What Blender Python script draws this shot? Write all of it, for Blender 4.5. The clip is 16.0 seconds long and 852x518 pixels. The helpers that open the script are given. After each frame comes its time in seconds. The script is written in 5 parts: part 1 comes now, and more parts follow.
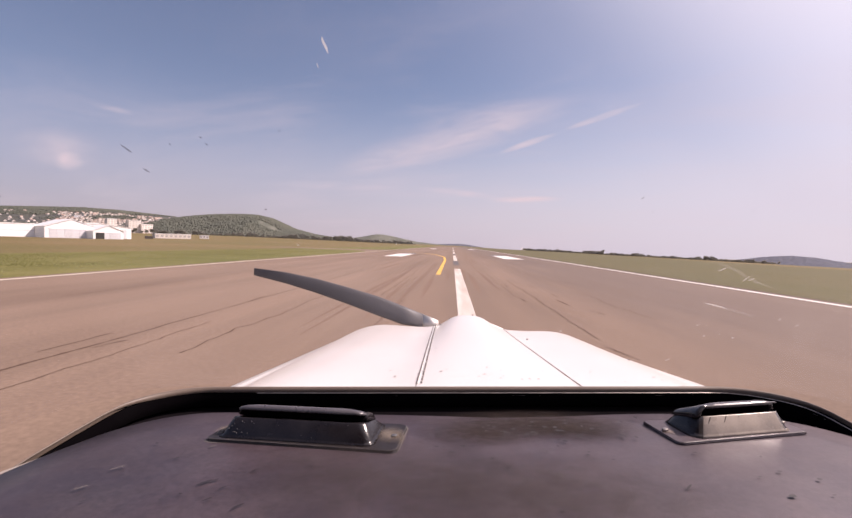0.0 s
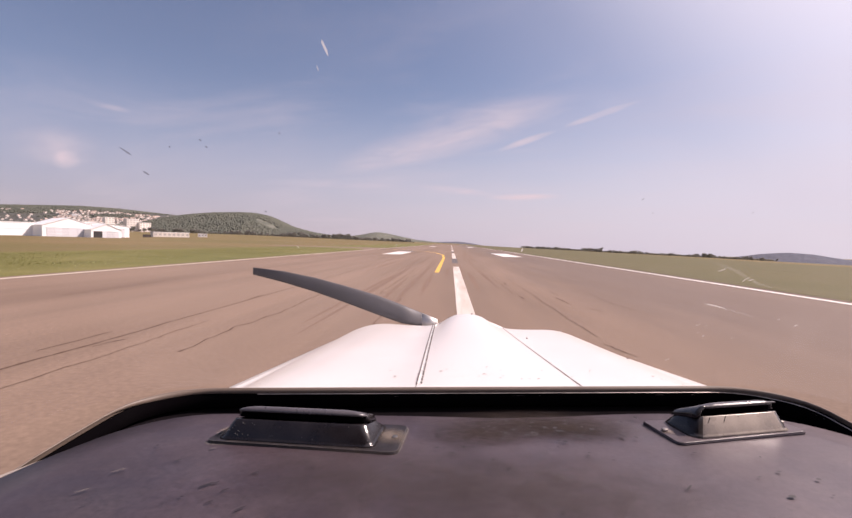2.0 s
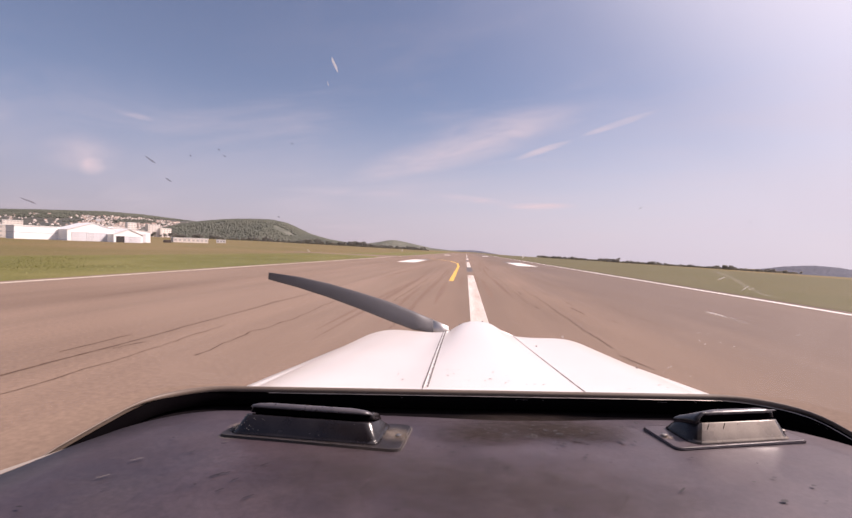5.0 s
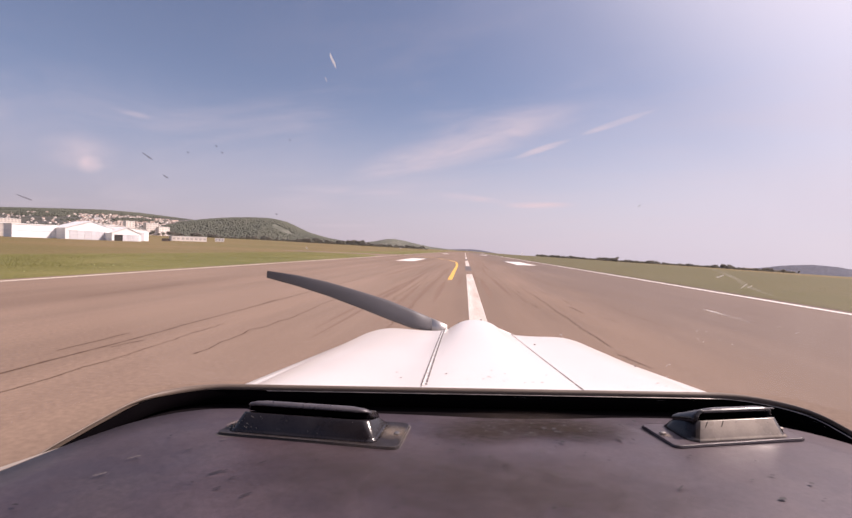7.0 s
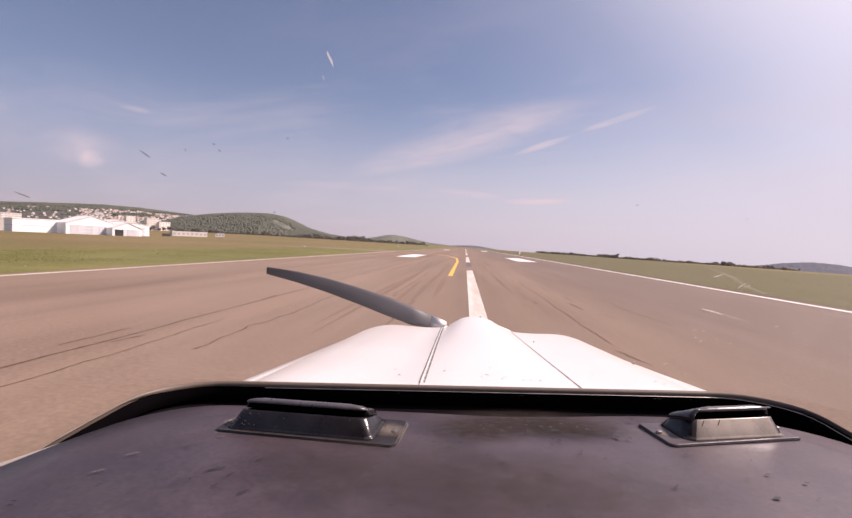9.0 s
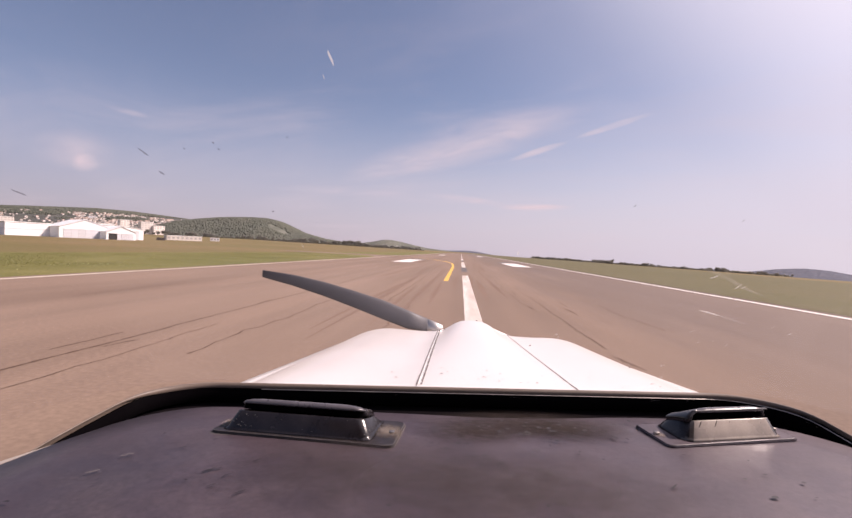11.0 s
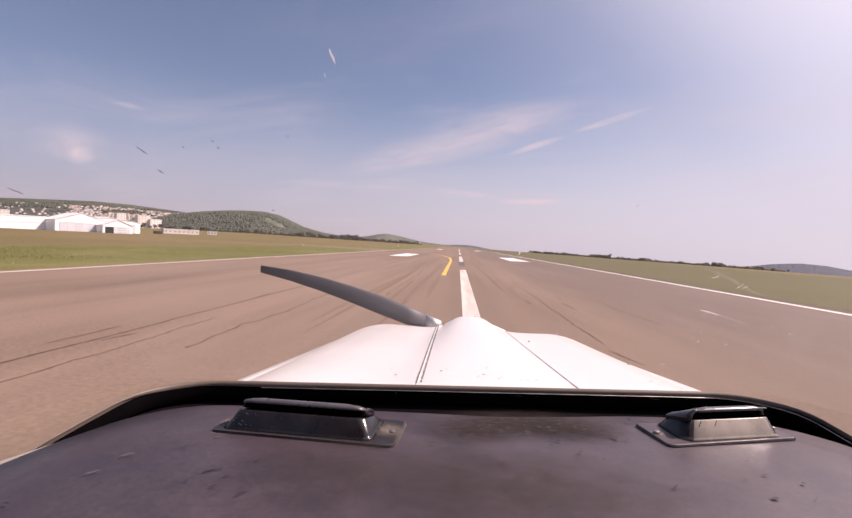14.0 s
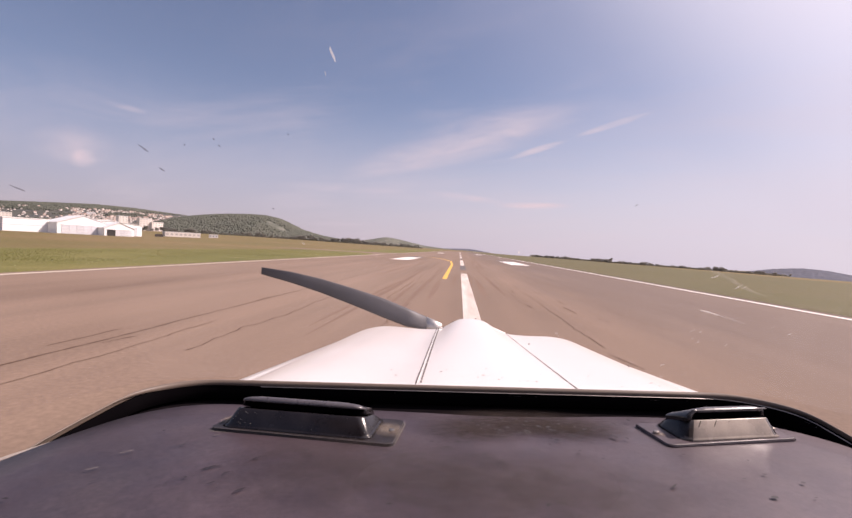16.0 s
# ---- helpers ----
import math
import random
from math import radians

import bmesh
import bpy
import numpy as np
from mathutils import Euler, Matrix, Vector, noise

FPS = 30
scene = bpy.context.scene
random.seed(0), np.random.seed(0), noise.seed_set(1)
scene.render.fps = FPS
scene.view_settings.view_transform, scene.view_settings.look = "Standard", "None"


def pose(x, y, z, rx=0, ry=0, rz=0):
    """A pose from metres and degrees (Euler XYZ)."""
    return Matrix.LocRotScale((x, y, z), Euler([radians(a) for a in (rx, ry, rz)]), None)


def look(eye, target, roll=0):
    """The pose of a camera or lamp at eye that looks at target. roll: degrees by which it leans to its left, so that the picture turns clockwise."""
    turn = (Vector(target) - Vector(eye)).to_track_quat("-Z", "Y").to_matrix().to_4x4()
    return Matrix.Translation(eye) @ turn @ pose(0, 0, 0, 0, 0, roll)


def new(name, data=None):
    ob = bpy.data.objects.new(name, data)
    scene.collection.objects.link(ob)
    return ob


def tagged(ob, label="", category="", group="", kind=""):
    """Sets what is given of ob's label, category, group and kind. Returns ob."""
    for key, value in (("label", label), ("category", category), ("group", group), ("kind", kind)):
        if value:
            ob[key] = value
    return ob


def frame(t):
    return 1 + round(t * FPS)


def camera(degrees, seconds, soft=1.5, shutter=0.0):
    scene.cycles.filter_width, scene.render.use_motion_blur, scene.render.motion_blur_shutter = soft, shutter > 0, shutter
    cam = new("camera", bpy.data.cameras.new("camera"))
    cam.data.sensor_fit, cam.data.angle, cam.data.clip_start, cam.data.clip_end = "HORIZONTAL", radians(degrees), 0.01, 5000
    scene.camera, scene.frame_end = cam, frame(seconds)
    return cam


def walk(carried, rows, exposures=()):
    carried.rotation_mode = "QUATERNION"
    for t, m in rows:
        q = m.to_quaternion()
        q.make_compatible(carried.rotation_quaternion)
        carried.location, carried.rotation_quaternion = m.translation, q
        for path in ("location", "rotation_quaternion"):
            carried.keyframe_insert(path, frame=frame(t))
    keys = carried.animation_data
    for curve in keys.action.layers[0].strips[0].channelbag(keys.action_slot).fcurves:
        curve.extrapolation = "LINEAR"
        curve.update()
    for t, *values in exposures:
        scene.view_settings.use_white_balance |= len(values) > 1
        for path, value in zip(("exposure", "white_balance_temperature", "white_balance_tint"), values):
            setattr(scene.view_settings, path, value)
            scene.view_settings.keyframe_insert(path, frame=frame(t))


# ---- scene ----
EYE = 1.95  # height of the camera over the runway
cam = camera(86.0, 16.0)
PATH = (
    (0, -0.0098, 0.0195, -0.0022, 3.295, -1.788, -1.381),
    (0.5, -0.0146, 0.0188, -0.0010, 3.000, -1.844, -1.498),
    (1, -0.0116, 0.0198, -0.0005, 3.121, -1.960, -1.126),
    (1.5, -0.0117, 0.0185, -0.0009, 3.160, -1.852, -1.569),
    (2, -0.0118, 0.0195, 0.0023, 3.128, -2.052, -1.247),
    (2.5, -0.0097, 0.0201, 0.0025, 3.280, -2.177, -1.451),
    (3, -0.0128, 0.0142, 0.0025, 3.317, -1.031, -1.570),
    (3.5, -0.0051, -0.0026, -0.0023, 4.685, -0.535, -1.967),
    (4, 0.0030, -0.0035, -0.0010, 5.030, -1.097, -1.868),
    (6.5, 0.0031, -0.0027, -0.0008, 4.916, -1.017, -1.947),
    (7, 0.0033, -0.0018, -0.0025, 4.843, -1.211, -1.959),
    (7.5, 0.0010, -0.0008, 0.0020, 4.772, -1.627, -2.174),
    (8, 0.0009, -0.0039, -0.0004, 4.805, -1.128, -2.014),
    (8.5, 0.0028, 0.0002, 0.0012, 4.870, -1.720, -2.235),
    (9, 0.0066, -0.0017, 0.0007, 4.902, -1.704, -2.177),
    (11.5, -0.0001, -0.0027, -0.0062, 4.142, -0.982, -2.400),
    (12, -0.0043, -0.0036, -0.0022, 3.970, -1.144, -2.417),
    (12.5, -0.0034, -0.0013, -0.0040, 3.986, -1.229, -2.620),
    (13, -0.0027, -0.0023, -0.0050, 4.009, -1.354, -2.720),
    (13.5, -0.0044, -0.0002, -0.0030, 3.852, -1.519, -2.525),
    (14, -0.0017, 0.0006, 0.0009, 4.074, -1.772, -2.514),
    (14.5, -0.0019, -0.0014, -0.0011, 4.117, -1.426, -2.906),
    (15, -0.0000, -0.0013, -0.0031, 4.133, -1.471, -2.671),
    (15.5, -0.0001, -0.0004, 0.0008, 4.165, -1.729, -2.630),
    (16, 0.0005, -0.0009, -0.0053, 4.206, -1.315, -2.679),
)
walk(cam, [(t, pose(x, y, EYE + z, 90 + pitch, roll, yaw)) for t, x, y, z, yaw, pitch, roll in PATH],
     [(0.0, 0.33, 6900, 27), (16.0, 0.33, 6900, 27)])

# ---- light ----
SUN_AZ, SUN_EL = 76.0, 47.0  # degrees to the right of the runway's direction, and over the horizon
world = bpy.data.worlds.new("sky")
scene.world = world
world.use_nodes = True
wn, wl = world.node_tree.nodes, world.node_tree.links
wn.clear()


sky = wn.new("ShaderNodeTexSky")
sky.sky_type, sky.sun_disc = "NISHITA", False
sky.sun_elevation, sky.sun_rotation = radians(SUN_EL), radians(SUN_AZ)
sky.air_density, sky.dust_density, sky.ozone_density, sky.altitude = 1.0, 0.7, 1.8, 200


def wmath(op, a, b):
    n = wn.new("ShaderNodeMath")
    n.operation = op
    for i, v in enumerate((a, b)):
        if v is None:
            continue
        if isinstance(v, (int, float)):
            n.inputs[i].default_value = v
        else:
            wl.new(v, n.inputs[i])
    return n.outputs[0]


# thin cirrus: streaks of stretched noise in the plane of the sky
coord = wn.new("ShaderNodeTexCoord")
sep = wn.new("ShaderNodeSeparateXYZ")
wl.new(coord.outputs["Generated"], sep.inputs[0])
up = wmath("MAXIMUM", sep.outputs[2], 0.02)
flat = wn.new("ShaderNodeCombineXYZ")
wl.new(wmath("DIVIDE", sep.outputs[0], wmath("ADD", up, 0.12)), flat.inputs[0])
wl.new(wmath("DIVIDE", sep.outputs[1], wmath("ADD", up, 0.12)), flat.inputs[1])


def streaks(turn, stretch, place, low, high, detail=7.0):
    m = wn.new("ShaderNodeMapping")
    m.vector_type = "TEXTURE"
    m.inputs["Rotation"].default_value[2] = radians(turn)
    m.inputs["Scale"].default_value = stretch
    m.inputs["Location"].default_value = place
    wl.new(flat.outputs[0], m.inputs[0])
    n = wn.new("ShaderNodeTexNoise")
    n.inputs["Scale"].default_value, n.inputs["Detail"].default_value = 1.0, detail
    n.inputs["Roughness"].default_value, n.inputs["Distortion"].default_value = 0.62, 0.6
    wl.new(m.outputs[0], n.inputs["Vector"])
    r = wn.new("ShaderNodeMapRange")
    r.interpolation_type = "SMOOTHSTEP"
    r.inputs["From Min"].default_value, r.inputs["From Max"].default_value = low, high
    wl.new(n.outputs["Fac"], r.inputs["Value"])
    return r.outputs[0]


def bump_at(x, y, rx, ry, turn):
    """An oval, soft-edged region of the flattened sky."""
    m = wn.new("ShaderNodeMapping")
    m.vector_type = "TEXTURE"
    m.inputs["Location"].default_value = (x, y, 0)
    m.inputs["Rotation"].default_value[2] = radians(turn)
    m.inputs["Scale"].default_value = (rx, ry, 1)
    wl.new(flat.outputs[0], m.inputs[0])
    ln = wn.new("ShaderNodeVectorMath")
    ln.operation = "LENGTH"
    wl.new(m.outputs[0], ln.inputs[0])
    r = wn.new("ShaderNodeMapRange")
    r.interpolation_type = "SMOOTHSTEP"
    r.inputs["From Min"].default_value, r.inputs["From Max"].default_value = 1.0, 0.15
    wl.new(ln.outputs["Value"], r.inputs["Value"])
    return r.outputs[0]


# (x, y, length, width, turn, amount)
CLOUD_SPOTS = ((-0.12, 2.95, 1.35, 0.36, -44, 0.56), (0.15, 2.62, 0.75, 0.34, -40, 0.55), (0.45, 2.88, 0.32, 0.065, -55, 0.78), (0.76, 2.43, 0.34, 0.060, -55, 0.80), (0.05, 4.25, 0.60, 0.18, 25, 0.50),
               (0.68, 4.45, 0.45, 0.22, -12, 0.95), (-2.62, 2.98, 0.12, 0.42, 42, 0.72), (-2.52, 2.78, 0.30, 0.6, 42, 0.40), (-1.74, 2.24, 0.18, 0.07, 60, 0.40), (-1.40, 2.35, 0.4, 0.12, 20, 0.16), (-1.0, 4.0, 0.8, 0.25, 10, 0.35))
wisps = wmath("ADD", wmath("MULTIPLY", streaks(-42, (1.1, 0.30, 1), (3.1, 1.7, 0), 0.28, 0.74, 5.0), 0.75), wmath("MULTIPLY", streaks(-30, (0.5, 0.35, 1), (1.4, 5.7, 0), 0.34, 0.66, 6.0), 0.5))
veil = wmath("MULTIPLY", streaks(-20, (1.6, 0.8, 1), (7.3, 2.2, 0), 0.40, 0.85, 5.0), 0.27)
cloud = veil
for x, y, rx, ry, turn, amount in CLOUD_SPOTS:
    cloud = wmath("MAXIMUM", cloud, wmath("MULTIPLY", wmath("MULTIPLY", bump_at(x, y, rx, ry, turn), wmath("ADD", wisps, 0.18)), amount))
# summer haze: whiter towards the horizon and towards the sun
low = wn.new("ShaderNodeMapRange")
low.interpolation_type = "SMOOTHERSTEP"
low.inputs["From Min"].default_value, low.inputs["From Max"].default_value = 0.36, -0.04
wl.new(sep.outputs[2], low.inputs["Value"])
toward = wn.new("ShaderNodeVectorMath")
toward.operation = "DOT_PRODUCT"
wl.new(coord.outputs["Generated"], toward.inputs[0])
toward.inputs[1].default_value = (math.sin(radians(SUN_AZ)) * math.cos(radians(SUN_EL)), math.cos(radians(SUN_AZ)) * math.cos(radians(SUN_EL)), math.sin(radians(SUN_EL)))
near_sun = wn.new("ShaderNodeMapRange")
near_sun.interpolation_type = "SMOOTHSTEP"
near_sun.inputs["From Min"].default_value, near_sun.inputs["From Max"].default_value = 0.35, 1.0
wl.new(toward.outputs["Value"], near_sun.inputs["Value"])
hazy = wn.new("ShaderNodeMix")
hazy.data_type = "RGBA"
sunward = wn.new("ShaderNodeMapRange")
sunward.inputs["From Min"].default_value, sunward.inputs["From Max"].default_value = -0.3, 0.6
sunward.inputs["To Min"].default_value, sunward.inputs["To Max"].default_value = 0.78, 0.96
wl.new(toward.outputs["Value"], sunward.inputs["Value"])
away = wn.new("ShaderNodeMapRange")
away.inputs["From Min"].default_value, away.inputs["From Max"].default_value = -0.4, 0.55
wl.new(toward.outputs["Value"], away.inputs["Value"])
haze = wn.new("ShaderNodeMix")
haze.data_type = "RGBA"
haze.inputs[6].default_value, haze.inputs[7].default_value = (3.75, 3.5, 4.4, 1), (6.3, 6.5, 7.4, 1)
wl.new(away.outputs[0], haze.inputs[0])
wl.new(wmath("MINIMUM", wmath("ADD", wmath("MULTIPLY", low.outputs[0], sunward.outputs[0]), wmath("MULTIPLY", near_sun.outputs[0], 0.66)), 0.92), hazy.inputs[0])
wl.new(sky.outputs[0], hazy.inputs[6])
wl.new(haze.outputs[2], hazy.inputs[7])
glow = wn.new("ShaderNodeMapRange")
glow.interpolation_type = "SMOOTHSTEP"
glow.inputs["From Min"].default_value, glow.inputs["From Max"].default_value, glow.inputs["To Max"].default_value = 0.57, 1.0, 0.80
wl.new(toward.outputs["Value"], glow.inputs["Value"])
bright = wn.new("ShaderNodeMix")
bright.data_type = "RGBA"
wl.new(glow.outputs[0], bright.inputs[0])
wl.new(hazy.outputs[2], bright.inputs[6])
bright.inputs[7].default_value = (12.2, 12.5, 13.2, 1)
mix = wn.new("ShaderNodeMix")
mix.data_type = "RGBA"
wl.new(cloud, mix.inputs[0])
wl.new(bright.outputs[2], mix.inputs[6])
mix.inputs[7].default_value = (6.6, 6.1, 6.5, 1)
back = wn.new("ShaderNodeBackground")
back.inputs["Strength"].default_value = 0.085
wl.new(mix.outputs[2], back.inputs[0])
wo = wn.new("ShaderNodeOutputWorld")
wl.new(back.outputs[0], wo.inputs[0])

sun = new("sun", bpy.data.lights.new("sun", "SUN"))
sun.data.energy, sun.data.angle, sun.data.color = 5.0, radians(0.55), (1.0, 0.93, 0.84)
sd = Vector((math.sin(radians(SUN_AZ)) * math.cos(radians(SUN_EL)), math.cos(radians(SUN_AZ)) * math.cos(radians(SUN_EL)), math.sin(radians(SUN_EL))))
sun.matrix_world = look(sd * 100, (0, 0, 0))

# ---- materials ----
def material(name, colour, rough=0.6, metal=0.0, second=None, scale=8.0, amount=0.5, fine=0.0, fine_scale=120.0, bump=0.0, bump_scale=60.0,
             stretch=(1, 1, 1), third=None, third_scale=0.5, third_amount=0.5, rough_var=0.0, coat=0.0, coat_rough=0.1, per_object=0.0, spec=0.5, per_island=0.0):
    """A surface with a base colour, a second colour in patches, a third in larger ones, a fine grain and a relief."""
    m = bpy.data.materials.new(name)
    m.use_nodes = True
    nt = m.node_tree
    b = nt.nodes["Principled BSDF"]
    tc = nt.nodes.new("ShaderNodeTexCoord")
    mp = nt.nodes.new("ShaderNodeMapping")
    mp.inputs["Scale"].default_value = stretch
    nt.links.new(tc.outputs["Object"], mp.inputs[0])

    def noise_of(s, detail=5.0, rough_n=0.6, even=False):
        n = nt.nodes.new("ShaderNodeTexNoise")
        n.inputs["Scale"].default_value, n.inputs["Detail"].default_value, n.inputs["Roughness"].default_value = s, detail, rough_n
        nt.links.new(tc.outputs["Object"] if even else mp.outputs[0], n.inputs["Vector"])
        return n.outputs["Fac"]

    def ranged(v, lo, hi, a, z):
        r = nt.nodes.new("ShaderNodeMapRange")
        r.inputs["From Min"].default_value, r.inputs["From Max"].default_value = lo, hi
        r.inputs["To Min"].default_value, r.inputs["To Max"].default_value = a, z
        nt.links.new(v, r.inputs["Value"])
        return r.outputs[0]

    def mixed(f, a, c, mode="MIX"):
        x = nt.nodes.new("ShaderNodeMix")
        x.data_type, x.blend_type = "RGBA", mode
        nt.links.new(f, x.inputs[0]) if not isinstance(f, float) else setattr(x.inputs[0], "default_value", f)
        for i, v in ((6, a), (7, c)):
            if isinstance(v, tuple):
                x.inputs[i].default_value = (*v, 1)
            else:
                nt.links.new(v, x.inputs[i])
        return x.outputs[2]

    col = colour
    if second:
        col = mixed(ranged(noise_of(scale), 0.35, 0.68, 0.0, amount), col, second)
    if third:
        col = mixed(ranged(noise_of(third_scale, 3.0), 0.40, 0.66, 0.0, third_amount), col, third)
    if fine:
        g = ranged(noise_of(fine_scale, 3.0, 0.6, True), 0.3, 0.7, 1 - fine, 1 + fine)
        cg = nt.nodes.new("ShaderNodeCombineColor")
        for i in range(3):
            nt.links.new(g, cg.inputs[i])
        col = mixed(1.0, col, cg.outputs[0], "MULTIPLY")
    if per_object:
        oi = nt.nodes.new("ShaderNodeObjectInfo")
        g = ranged(oi.outputs["Random"], 0, 1, 1 - per_object, 1 + per_object)
        cg = nt.nodes.new("ShaderNodeCombineColor")
        for i in range(3):
            nt.links.new(g, cg.inputs[i])
        col = mixed(1.0, col, cg.outputs[0], "MULTIPLY")
    if per_island:
        gi = nt.nodes.new("ShaderNodeNewGeometry")
        g = ranged(gi.outputs["Random Per Island"], 0, 1, 1 - per_island, 1 + per_island)
        cg = nt.nodes.new("ShaderNodeCombineColor")
        for i in range(3):
            nt.links.new(g, cg.inputs[i])
        col = mixed(1.0, col, cg.outputs[0], "MULTIPLY")
    if isinstance(col, tuple):
        b.inputs["Base Color"].default_value = (*col, 1)
    else:
        nt.links.new(col, b.inputs["Base Color"])
    b.inputs["Metallic"].default_value, b.inputs["Roughness"].default_value = metal, rough
    b.inputs["Specular IOR Level"].default_value = spec
    if rough_var:
        nt.links.new(ranged(noise_of(scale * 1.7), 0.3, 0.7, max(0.02, rough - rough_var), min(1, rough + rough_var)), b.inputs["Roughness"])
    b.inputs["Coat Weight"].default_value, b.inputs["Coat Roughness"].default_value = coat, coat_rough
    if bump:
        bn = nt.nodes.new("ShaderNodeBump")
        bn.inputs["Strength"].default_value, bn.inputs["Distance"].default_value = bump, 0.6 / bump_scale
        nt.links.new(noise_of(bump_scale, 4.0, 0.6, True), bn.inputs["Height"])
        nt.links.new(bn.outputs[0], b.inputs["Normal"])
    return m


